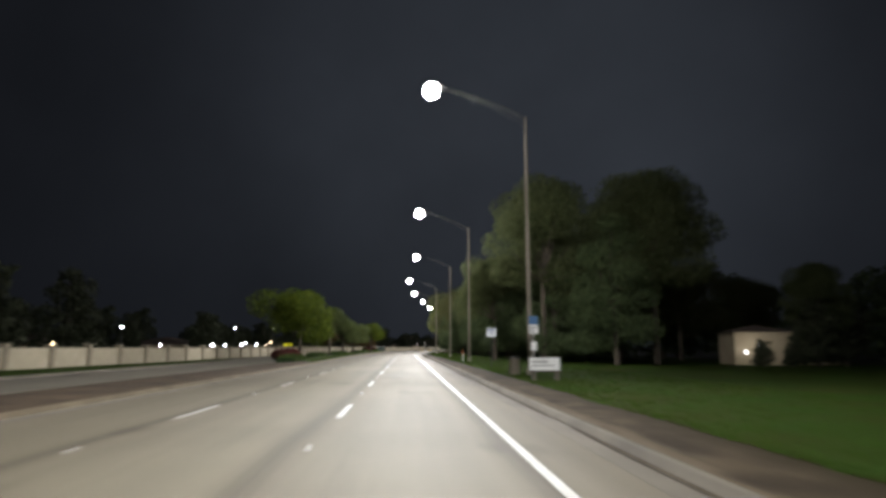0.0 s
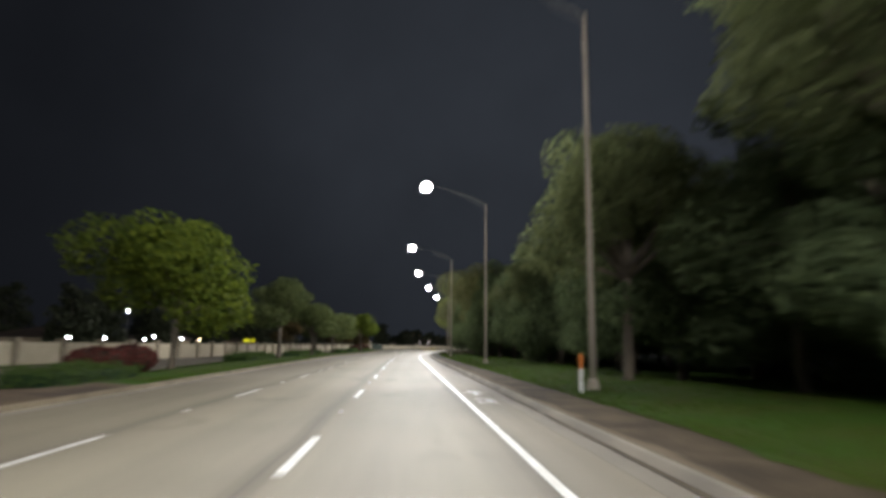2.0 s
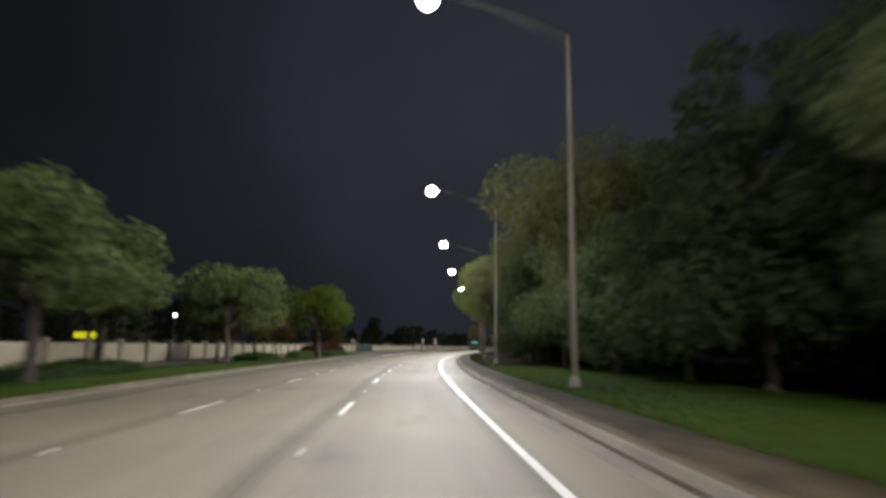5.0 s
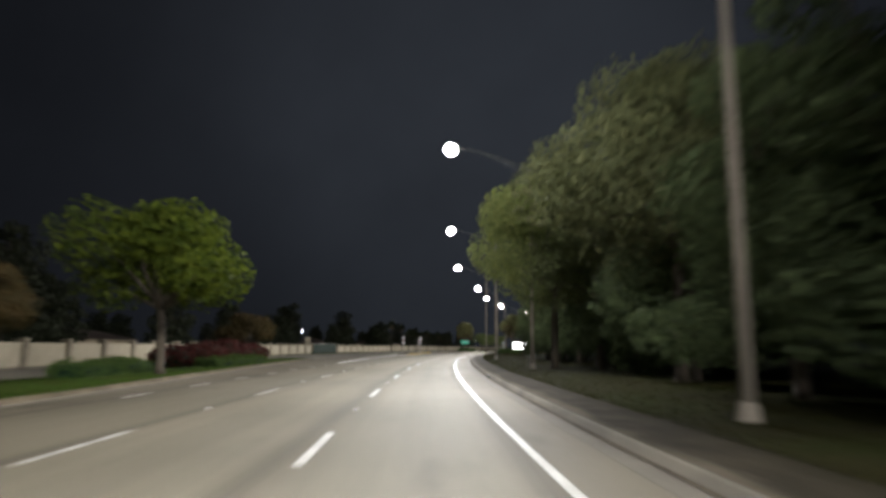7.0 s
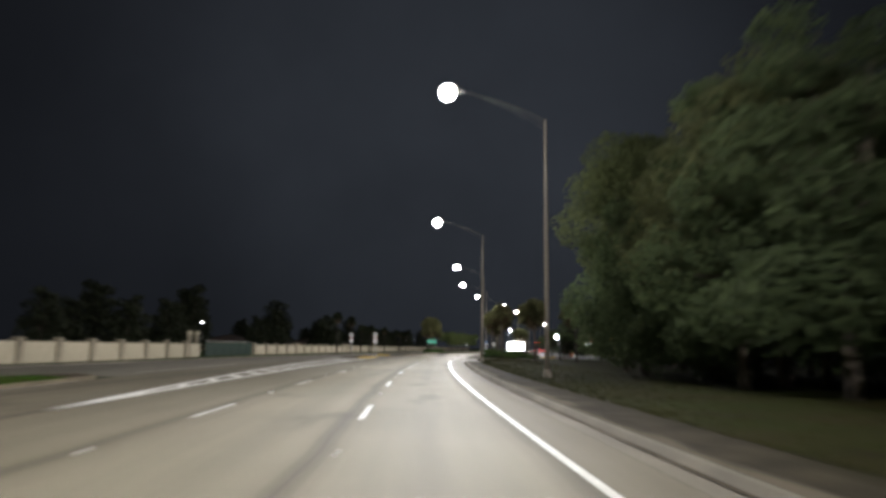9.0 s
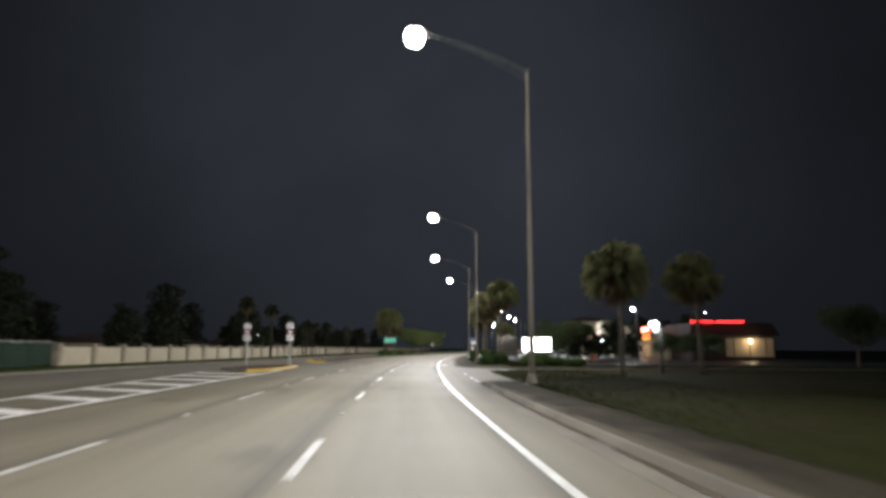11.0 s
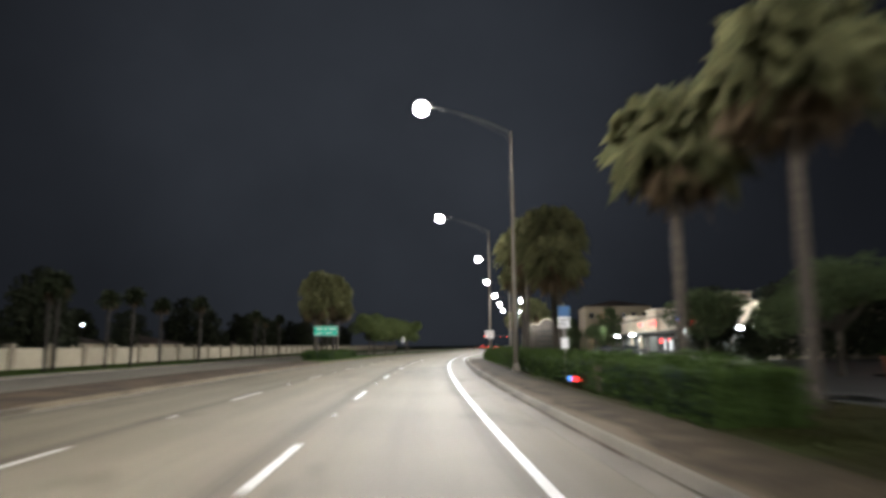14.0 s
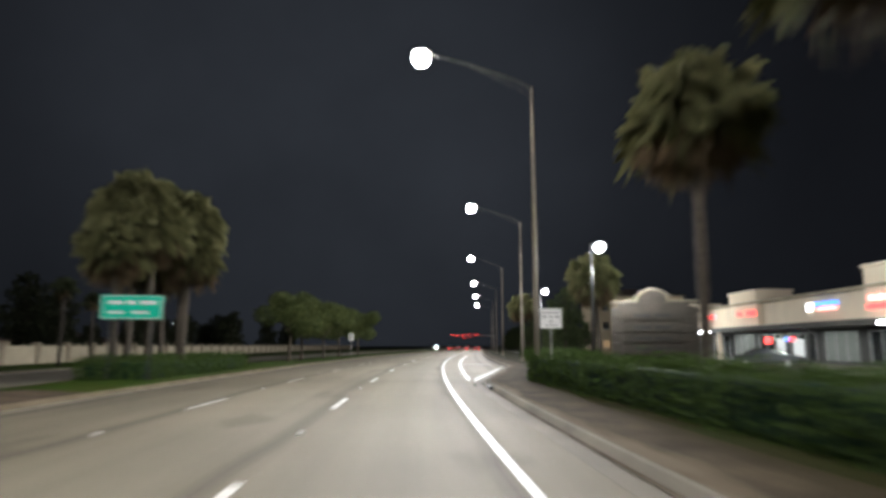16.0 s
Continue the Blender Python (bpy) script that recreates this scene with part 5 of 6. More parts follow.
litter_bin(stand(336.3, 7.75, 0.15))

sg = post_sign("road_sign", "small white road sign on a single post on the grass verge", "road sign", 0.72, 0.62, 2.95, SIGN_GREY,
               [(0.18, 0.16, [(0.12, 0.88)]), (-0.05, 0.10, [(0.3, 0.7)])], SIGN_DULL, face_label="white panel in a dimmed tone", post_mat=DARKMETAL)
sg.matrix_world = stand(53.4, 8.0, 0.1)
sg = post_sign("road_sign", "white lane-use sign with black symbols on a single post", "road sign", 0.86, 0.78, 3.02, SIGN_WHITE,
               [(0.22, 0.06, [(0.1, 0.9)]), (0.06, 0.10, [(0.1, 0.3), (0.42, 0.58), (0.7, 0.9)]), (-0.12, 0.12, [(0.44, 0.56)]), (-0.27, 0.06, [(0.2, 0.8)])], SIGN_BACK, face_label="white reflective panel", post_mat=SIGN_BACK)
sg.matrix_world = stand(381.5, 7.55, 0.1)
sg = post_sign("road_sign", "white speed sign on the grass median", "road sign", 0.65, 0.9, 3.1, SIGN_WHITE, [(0.2, 0.12, [(0.2, 0.8)]), (-0.1, 0.3, [(0.25, 0.45), (0.55, 0.75)])], SIGN_DARK)
sg.matrix_world = stand(438, -9.3, 0.15)
gs = post_sign("guide_sign", "wide green guide sign with white border on two posts", "guide sign", 2.55, 1.02, 3.66, SIGN_GREEN,
               [(0.20, 0.16, [(0.12, 0.36), (0.42, 0.56), (0.62, 0.9)]), (-0.22, 0.11, [(0.12, 0.38), (0.5, 0.78)])], SIGN_WHITE, posts=(-0.85, 0.85), post_mat=DARKMETAL)
bm = bmesh.new()
for x, z, w, h in ((0, 3.62, 2.46, 0.03), (0, 2.68, 2.46, 0.03), (-1.23, 3.15, 0.03, 0.94), (1.23, 3.15, 0.03, 0.94)):
    box(bm, x, -0.02, z, w, 0.006, h)
part("border", bm, SIGN_WHITE, gs, "white border")
gs.matrix_world = stand(383.6, -9.85, 0.1, 3)
for x, y in ((-7.0, 307.3), (-10.7, 309.6)):
    t = thing("route_sign", "stack of white and red route panels on a broad post", "road sign", "route signs on the island")
    bm = bmesh.new()
    box(bm, 0, 0.06, 1.25, 0.15, 0.10, 2.5, 0.01)
    part("post", bm, STEEL, t)
    for k, (z, mat, l2) in enumerate(((3.66, SIGN_WHITE, "white panel"), (3.15, BRICKRED, "red panel"), (2.68, SIGN_WHITE, "white panel"))):
        bm = bmesh.new()
        box(bm, 0, 0, z - 0.35, 0.54, 0.03, 0.46, 0.01)
        p = part("panel", bm, mat, t, l2)
        part("lettering", bars(bmesh.new(), [(z - 0.3, 0.1, [(0.2, 0.8)]), (z - 0.45, 0.07, [(0.25, 0.7)])], 0.6, 0.4, -0.02), SIGN_DARK if mat is SIGN_WHITE else SIGN_WHITE, p, "unreadable lettering as bars")
    t.matrix_world = pose(x, y, 0.13, 0, 0, -11)
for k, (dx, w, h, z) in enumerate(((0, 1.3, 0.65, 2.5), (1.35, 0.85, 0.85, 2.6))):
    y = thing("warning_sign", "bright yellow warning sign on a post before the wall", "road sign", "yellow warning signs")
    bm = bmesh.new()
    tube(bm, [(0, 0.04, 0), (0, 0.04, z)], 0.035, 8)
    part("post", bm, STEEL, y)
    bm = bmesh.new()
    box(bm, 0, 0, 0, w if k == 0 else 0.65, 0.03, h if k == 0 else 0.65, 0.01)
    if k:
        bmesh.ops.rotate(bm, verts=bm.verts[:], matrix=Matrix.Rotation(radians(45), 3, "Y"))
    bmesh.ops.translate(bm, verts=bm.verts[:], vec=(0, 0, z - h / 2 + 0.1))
    part("panel", bm, RETROYELLOW, y, "yellow panel with an added glow")
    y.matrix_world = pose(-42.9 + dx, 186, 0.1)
t = thing("marker_post", "slim orange and white utility marker post", "marker post")
bm = bmesh.new()
box(bm, 0, 0, 0.42, 0.10, 0.04, 0.84, 0.01)
part("post", bm, SIGN_WHITE, t)
bm = bmesh.new()
box(bm, 0, 0, 1.08, 0.11, 0.05, 0.5, 0.01)
part("cap", bm, ORANGE, t, "orange upper part")
t.matrix_world = stand(71.9, 7.5, 0.12)

# ---- corner of the side street: lit sign, lot lamps, restaurant ----
t = thing("lit_sign", "glaring white illuminated box sign low over the grass", "illuminated sign")
bm = bmesh.new()
box(bm, 0, 0, 1.92, 2.86, 0.42, 1.36, 0.10)
part("cabinet", bm, SIGN_BACK, t)
for y in (-0.225, 0.225):
    bm = bmesh.new()
    box(bm, 0, y, 1.92, 2.74, 0.02, 1.26, 0.008)
    part("face", bm, WHITEGLOW, t, "glowing white face")
for x in (-0.8, 0.8):
    bm = bmesh.new()
    box(bm, x, 0, 0.65, 0.22, 0.22, 1.3, 0.01)
    part("leg", bm, DARKMETAL, t)
t.matrix_world = stand(314.9, 13.1, 0.13, 4)


def lot_lamp(height, label, watts, tint=(0.93, 0.98, 1.0), ball=0.24):
    t = thing("parking_lamp", label, "lamp post", "parking lot lamps")
    bm = bmesh.new()
    tube(bm, [(0, 0, 0), (0, 0, height)], [0.09, 0.06], 10)
    part("pole", bm, DARKMETAL, t, smooth=True)
    bm = bmesh.new()
    box(bm, -0.35, 0, height, 0.7, 0.36, 0.14, 0.04)
    h = part("head", bm, DARKMETAL, t)
    bm = bmesh.new()
    bmesh.ops.create_uvsphere(bm, u_segments=12, v_segments=8, radius=ball)
    bmesh.ops.translate(bm, verts=bm.verts[:], vec=(-0.45, 0, height - 0.16))
    part("lens", bm, COOLGLOW, h, "glowing lens", smooth=True)
    light = bpy.data.lights.new("parking_light", "POINT")
    light.energy, light.color, light.shadow_soft_size = watts, tint, 0.3
    lo = new("parking_light", light)
    lo.parent = t
    lo.location = (-1.1, 0, height - 0.7)
    return t


def planter(m):
    """A tapered terracotta tub with a rolled rim and a low dark shrub in it."""
    t = thing("planter", "large terracotta tub with a low shrub before the diner", "planter")
    bm = bmesh.new()
    tube(bm, [(0, 0, 0), (0, 0, 0.75), (0, 0, 0.76), (0, 0, 0.86)], [0.38, 0.52, 0.58, 0.58], 16)
    part("tub", bm, TERRACOTTA, t, "terracotta tub")
    leaf_cloud("shrub", 91, [(0, 0, 1.0, 0.45, 0.45, 0.3), (0.15, 0.1, 1.1, 0.3, 0.3, 0.25)], 500, 0.07, LEAF_HEDGE, t)
    t.matrix_world = m
    return t


planter(pose(35.1, 343.0, 0.11))
la = lot_lamp(7.1, "bright cool-white parking lot lamp on a dark pole", 380)
la.matrix_world = stand(339.5, 29.9, 0.12)
lb = lot_lamp(6.7, "bright cool-white parking lot lamp on a dark pole", 1700, ball=0.26)
lb.matrix_world = stand(388.2, 11.0, 0.12, 180)
copy_thing(lb, stand(414.4, 12.5, 0.12, 180))

lc = lot_lamp(3.3, "low glaring cool-white lamp on a dark post at the corner", 120, ball=0.22)
lc.matrix_world = stand(293.0, 17.6, 0.12)


def hip_roof(bm, sx, sy, z0, z1, over=0.5):
    a, b = sx / 2 + over, sy / 2 + over
    r = max(0.0, (a - b)), max(0.0, (b - a))
    v = [bm.verts.new(p) for p in ((-a, -b, z0), (a, -b, z0), (a, b, z0), (-a, b, z0), (-r[0], -r[1], z1), (r[0], r[1], z1))]
    if a >= b:
        for f in ((0, 1, 5, 4), (1, 2, 5), (2, 3, 4, 5), (3, 0, 4), (3, 2, 1, 0)):
            bm.faces.new([v[i] for i in f])
    else:
        for f in ((0, 1, 4), (1, 2, 5, 4), (2, 3, 5), (3, 0, 4, 5), (3, 2, 1, 0)):
            bm.faces.new([v[i] for i in f])
    return bm


# restaurant
r = thing("restaurant", "dark diner with red neon roof line and lit porch sign", "building")
bm = bmesh.new()
box(bm, 8.0, 2.3, 2.0, 11.2, 12.6, 4.0)
part("wall", bm, DINERDARK, r)
bm = bmesh.new()
box(bm, 8.0, 2.3, 0.5, 11.3, 12.7, 1.0)
part("plinth", bm, MAROON, r, "dark red painted base")
# mansard band: leaning dark red roof skirt
bm = bmesh.new()
lower = [bm.verts.new(v) for v in ((2.0, -4.5, 3.5), (14.2, -4.5, 3.5), (14.2, 9.0, 3.5), (2.0, 9.0, 3.5))]
upper = [bm.verts.new(v) for v in ((2.6, -3.8, 5.25), (13.5, -3.8, 5.25), (13.5, 8.3, 5.25), (2.6, 8.3, 5.25))]
for k in range(4):
    bm.faces.new((lower[k], lower[(k + 1) % 4], upper[(k + 1) % 4], upper[k]))
bm.faces.new(upper)
bm.faces.new(lower[::-1])
part("mansard", bm, MAROON, r, "dark red mansard roof skirt")
for x0, x1 in ((2.4, 5.5), (5.9, 9.7)):
    bm = bmesh.new()
    tube(bm, [(x0, -4.0, 5.38), (x1, -4.0, 5.38)], 0.11, 8)
    part("neon_line", bm, REDGLOW, r, "glowing red neon line")
bm = bmesh.new()
box(bm, 10.2, -4.06, 1.85, 6.4, 0.12, 2.5)
tan_wall = part("end_wall", bm, BEIGE, r, "tan stucco end wall under a wall lamp")
for x in (8.0, 10.2, 12.4):
    bm = bmesh.new()
    box(bm, x, -4.14, 1.85, 0.12, 0.06, 2.4)
    part("pilaster", bm, DINERDARK, tan_wall)
bm = bmesh.new()
box(bm, 5.4, -4.05, 2.1, 1.1, 0.10, 0.9, 0.02)
part("window", bm, SHOPGLOW, r, "pale lit serving window")
bm = bmesh.new()
box(bm, 1.0, 7.7, 1.9, 3.0, 5.0, 3.8)
part("entrance", bm, BEIGE, r, "tan stucco entrance porch")
bm = bmesh.new()
box(bm, 1.0, 12.1, 1.35, 2.2, 3.6, 2.7)
box(bm, 1.0, 12.1, 2.78, 2.5, 3.9, 0.16, 0.03)
wing = part("wing", bm, MALLWALL, r, "low pale side wing")
bm = bmesh.new()
box(bm, -0.13, 12.1, 1.7, 0.06, 2.6, 1.1)
part("window", bm, GLASS, wing, "dark wing window")
w = part("entrance_glass", box(bmesh.new(), -0.53, 7.7, 1.5, 0.05, 4.2, 1.9), PORCHGLOW, r, "warmly lit entrance glazing")
for k in range(5):
    part("mullion", box(bmesh.new(), -0.59, 5.6 + 1.05 * k, 1.5, 0.06, 0.10, 2.0), BRICKRED, w, "dark red window post")
part("transom", box(bmesh.new(), -0.595, 7.7, 0.95, 0.05, 4.3, 0.08), BRICKRED, w, "dark red window rail")
part("awning", box(bmesh.new(), -0.75, 7.7, 2.75, 0.5, 4.6, 0.16, 0.03), MALLWALL, r, "pale flat awning over the door")
part("sign", box(bmesh.new(), -0.65, 7.4, 3.2, 0.28, 3.6, 0.26, 0.05), YELLOWGLOW, r, "lit yellow sign band")
part("sign", box(bmesh.new(), -0.65, 7.3, 3.55, 0.22, 3.2, 0.12, 0.03), REDGLOW, r, "lit red sign line")
part("sign", box(bmesh.new(), -0.65, 7.2, 3.82, 0.22, 3.4, 0.14, 0.03), YELLOWGLOW, r, "lit yellow sign line")
board = part("sign", box(bmesh.new(), -0.65, 7.5, 4.6, 0.3, 4.6, 0.86, 0.12), REDGLOW, r, "lit red sign board")
for k in range(6):
    part("lettering", box(bmesh.new(), -0.84, 5.9 + 0.62 * k, 4.58 + 0.05 * (k % 2), 0.05, 0.5, 0.42, 0.02), WARMSIGN, board, "pale glowing lettering bar")
bm = bmesh.new()
bmesh.ops.create_uvsphere(bm, u_segments=10, v_segments=6, radius=0.2)
bmesh.ops.translate(bm, verts=bm.verts[:], vec=(10.2, -4.35, 2.75))
part("wall_lamp", bm, WARMGLOW, r, "warm wall lamp")
r.matrix_world = stand(346, 35.6, 0.1)
lw = bpy.data.lights.new("wall_light", "POINT")
lw.energy, lw.color, lw.shadow_soft_size = 130, (1.0, 0.75, 0.45), 0.2
new("wall_light", lw).matrix_world = stand(346, 35.6, 0.1) @ Matrix.Translation((10.2, -5.1, 2.7))
c = thing("round_sign", "small round white lit sign on a post", "illuminated sign")
bm = bmesh.new()
tube(bm, [(0, 0, 0), (0, 0, 4.0)], 0.05, 8)
part("post", bm, DARKMETAL, c)
bm = bmesh.new()
tube(bm, [(0, -0.08, 4.3), (0, 0.08, 4.3)], 0.50, 18)
part("disc", bm, DISCGLOW, c, "pale glowing disc")
c.matrix_world = stand(342.7, 33.4, 0.1)
tre = broad_tree(24, "dark low tree at the edge of the parking lot", 5.6, 3.0, 1.8, 4500, 0.15, LEAF_WOOD, clumps=9, radius=0.13)
tre.matrix_world = stand(346, 21.5, 0.1)
for i, (s, o) in enumerate(((353, 24.5), (363, 22.5), (302.6, 46), (308, 40), (327, 30.0), (329, 33.5), (331, 36.5))):
    copy_thing(tre, stand(s, o, 0.1, 80 * i) @ Matrix.Scale(1.0 if i < 4 else 0.62, 4))

# kerb, puddles and a low lit sign at the edge of the parking lot
tagged(kerb("curb", [(320.6, 13.2), (322.6, 13.5), (325, 14.8), (326.5, 17.4), (326.8, 20.5)], YELLOW, width=0.5, height=0.24), "yellow-painted kerb of the parking lot entrance", "curb", kind="structure")
tagged(kerb("curb", [(327.6, 17.6), (327.9, 20.5), (328.0, 24.5)], BRICKRED, width=0.3, height=0.22), "red-painted kerb in the parking lot", "curb", kind="structure")
WET = surface("standing_water", (0.022, 0.022, 0.023), (0.03, 0.03, 0.03), rough=0.1, grain=3, patch=0.8, bump=0.02, spec=0.6)
rng = random.Random(31)
for s, o, ln, wd in ((334.8, 21.5, 4.5, 2.2), (334.3, 14.2, 3.0, 1.6), (339.5, 14.4, 3.6, 1.8), (330.2, 14.0, 2.2, 1.4), (345, 24, 5, 2.4), (331, 27, 4, 2.5), (352, 17, 4, 2), (372, 19, 6, 2.4)):
    ring = [(s + ln / 2 * math.cos(a) * rng.uniform(0.6, 1.15), o + wd / 2 * math.sin(a) * rng.uniform(0.6, 1.15)) for a in (2 * math.pi * k / 16 for k in range(16))]
    tagged(flat("puddle", ring, 0.125, WET), "shallow puddle on the dark parking lot", "puddle", kind="structure")
# unclear red and blue glow, built as a sign and turned to fit the view
t = thing("window_sign", "small red and blue glow low before the hedge, built as a sign", "illuminated sign")
bm = bmesh.new()
box(bm, 0, 0, 0.30, 0.50, 0.05, 0.24, 0.01)
p = part("panel", bm, SIGN_DARK, t)
bm = bmesh.new()
box(bm, 0.07, -0.03, 0.30, 0.26, 0.02, 0.15, 0.01)
part("red_field", bm, REDGLOW, p, "glowing red field")
bm = bmesh.new()
box(bm, -0.16, -0.03, 0.31, 0.12, 0.02, 0.13, 0.01)
part("blue_field", bm, BLUEGLOW, p, "glowing blue field")
for x in (-0.22, 0.22):
    bm = bmesh.new()
    box(bm, x, 0.04, 0.2, 0.04, 0.03, 0.4)
    part("stake", bm, DARKMETAL, t)
t.matrix_world = stand(338.8, 7.45, 0.16, -35)

# ---- strip mall ----
mall = thing("strip_mall", "long cream strip mall with raised towers and lit red shop signs", "building")
bm = bmesh.new()
box(bm, 9, 5, 2.9, 18, 68, 5.8)
part("wall", bm, MALLWALL, mall)
bm = bmesh.new()
box(bm, 8.8, 5, 5.9, 18.9, 68.6, 0.28, 0.05)
part("cornice", bm, STUCCO_DIRTY, mall)
for y, w, h in ((12.3, 6.2, 7.0), (-13.5, 12, 7.3), (30, 7, 6.6)):
    bm = bmesh.new()
    box(bm, 1.3, y, h / 2 + 1.75, 3.6, w, h - 3.5)
    box(bm, 1.3, y, h + 0.10, 3.9, w + 0.3, 0.24, 0.04)
    part("tower", bm, MALLWALL, mall, "raised entrance tower")
bm = bmesh.new()
box(bm, -1.1, 5, 3.25, 2.6, 67, 0.45, 0.04)
part("canopy", bm, ROOFDARK, mall, "flat dark walkway canopy")
for i in range(3, 13, 3):
    bm = bmesh.new()
    box(bm, -2.15, -38.5 + 6 * i, 1.5, 0.16, 0.16, 3.1, 0.02)
    part("column", bm, SHOPDARK, mall)
bm = bmesh.new()
box(bm, -0.04, 5, 1.55, 0.08, 66.5, 2.95)
part("shopfront", bm, SHOPDARK, mall, "dark shopfronts under the canopy")
bm = bmesh.new()
box(bm, -2.0, 5, 0.03, 4.0, 67.5, 0.16, 0.02)
part("walkway", bm, CONCRETE, mall, "raised pale walkway before the shops")
for i in range(1, 13):
    y = -31.6 + 5.6 * i
    lit = i in (2, 5, 8, 11)
    bm = bmesh.new()
    box(bm, -0.11, y, 1.55, 0.06, 4.2, 2.3)
    w = part("window", bm, SHOPGLOW if lit else GLASS, mall, "lit shop window" if lit else "dark shop window")
    for dy in (-2.1, -0.7, 0.7, 2.1):
        bm = bmesh.new()
        box(bm, -0.16, y + dy, 1.55, 0.06, 0.09, 2.4)
        part("mullion", bm, SIGN_BACK, w)
    bm = bmesh.new()
    box(bm, -0.16, y, 2.72, 0.06, 4.3, 0.09)
    part("head_rail", bm, SIGN_BACK, w)
for y, z, wd, h, mat, lab in ((8.0, 2.1, 1.3, 0.6, REDGLOW, "red lit window sign"), (4.6, 2.2, 0.7, 0.35, BLUEGLOW, "blue lit window sign"), (3.6, 2.2, 0.8, 0.35, REDGLOW, "red lit window sign"),
                              (5.6, 1.5, 1.5, 1.5, POSTERWHITE, "pale poster in the window"), (2.6, 1.4, 1.7, 1.5, POSTERWHITE, "pale poster in the window"), (-20.5, 2.0, 1.0, 0.45, REDGLOW, "red lit window sign"),
                              (-24.0, 2.3, 1.6, 0.5, POSTERWHITE, "pale lit sign in the window"), (-27.0, 2.2, 1.3, 0.5, POSTERWHITE, "pale lit sign in the window"), (-18.0, 2.3, 1.6, 0.5, POSTERWHITE, "pale lit sign in the window")):
    bm = bmesh.new()
    box(bm, -0.22, y, z, 0.05, wd, h, 0.01)
    part("window_sign", bm, mat, mall, lab)
for y in (20.5, 27.5):
    bm = bmesh.new()
    box(bm, -1.4, y - 4.0, 1.55, 0.5, 0.5, 3.0, 0.03)
    part("pier", bm, MALLWALL, mall, "pale pier beside a bright lamp")
for y, z, w, h, mat, x, lab in ((10.3, 4.85, 2.0, 0.48, REDGLOW, -0.6, "red lit shop sign"), (12.9, 4.85, 1.1, 0.45, REDGLOW, -0.6, "red lit shop sign"), (-1.9, 5.05, 3.4, 0.34, BLUEGLOW, -0.12, "blue lit shop sign"),
                                (-1.9, 4.62, 2.9, 0.26, PINKGLOW, -0.12, "pink-white lit shop sign"), (0.6, 4.85, 0.9, 0.75, WHITEGLOW, -0.12, "white lit shop emblem"),
                                (-9.2, 5.0, 2.4, 0.45, PINKGLOW, -0.65, "red lit shop sign"), (-9.2, 4.4, 2.8, 0.42, REDGLOW, -0.65, "red lit shop sign"), (-14.5, 5.3, 3.2, 0.26, POSTERWHITE, -0.65, "small white shop lettering"),
                                (21.5, 4.9, 2.2, 0.4, REDGLOW, -0.12, "dim red shop sign"), (20.2, 4.9, 0.8, 0.9, POSTERWHITE, -0.12, "white lit shop emblem"), (27.5, 4.7, 0.8, 0.6, REDGLOW, -0.12, "red lit shop sign")):
    n = max(1, int(w / 0.5))
    for k in range(n):
        bm = bmesh.new()
        box(bm, x, y - w / 2 + (k + 0.5) * w / n, z + 0.03 * (k % 2), 0.12, w / n * 0.78, h * (0.8 + 0.2 * (k % 2)), 0.02)
        part("sign_block", bm, mat, mall, lab)
mall.matrix_world = stand(410, 35.2, 0.1)
for i, s in enumerate((379, 396.5, 427, 441)):
    t = thing("canopy_lamp", "bright white lamp under the mall canopy", "ceiling lamp", "canopy lamps of the mall")
    # lens stretched to the width of its glare
    bm = bmesh.new()
    box(bm, 0, 0, 2.92, 0.6, 2.3, 0.26, 0.06)
    part("lens", bm, COOLGLOW, t, "glowing lens")
    bm = bmesh.new()
    box(bm, 0, 0, 3.03, 0.6, 1.7, 0.05, 0.01)
    part("housing", bm, DARKMETAL, t)
    t.matrix_world = stand(s, 32.35, 0.28)
    # fill light added out before the canopy, to brighten the upper facade
    lt = bpy.data.lights.new("facade_fill", "POINT")
    lt.energy, lt.color, lt.shadow_soft_size = 1700, (0.93, 1.0, 0.95), 0.4
    new("facade_fill", lt).matrix_world = stand(s, 29.0, 3.9)

end_tree = woodland_tree(52, 7.6, 4.0, 5200, LEAF_UNLIT, 0.22, "dark leafy tree before the end wall of the mall", "trees beside the mall")
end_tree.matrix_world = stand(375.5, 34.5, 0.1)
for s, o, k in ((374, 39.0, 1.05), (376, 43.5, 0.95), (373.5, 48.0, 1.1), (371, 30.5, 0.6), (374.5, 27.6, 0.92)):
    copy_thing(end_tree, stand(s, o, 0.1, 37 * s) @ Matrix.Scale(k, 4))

# monument sign of the mall
t = thing("monument_sign", "wide stone-clad monument sign with an arched pale coping", "monument sign")
bm = bmesh.new()
box(bm, 0, 0, 1.9, 4.0, 0.7, 3.8)
part("body", bm, STONE, t)
for x in (-2.05, 2.05):
    bm = bmesh.new()
    box(bm, x, 0, 1.78, 0.54, 0.8, 3.56)
    pier = part("pier", bm, STONE, t, "stacked stone pier")
    for k in range(8):
        bm = bmesh.new()
        box(bm, x, 0, 0.22 + 0.44 * k, 0.62, 0.9, 0.40, 0.03)
        part("stone", bm, STONE, pier)
bm = bmesh.new()
n = 12
tube(bm, [(-2.45, -0.1, 3.82), (-1.0, -0.1, 3.86)] + [(-0.95 * math.cos(math.pi * i / n), -0.1, 3.86 + 0.62 * math.sin(math.pi * i / n)) for i in range(n + 1)] + [(1.0, -0.1, 3.86), (2.45, -0.1, 3.82)], 0.08, 8)
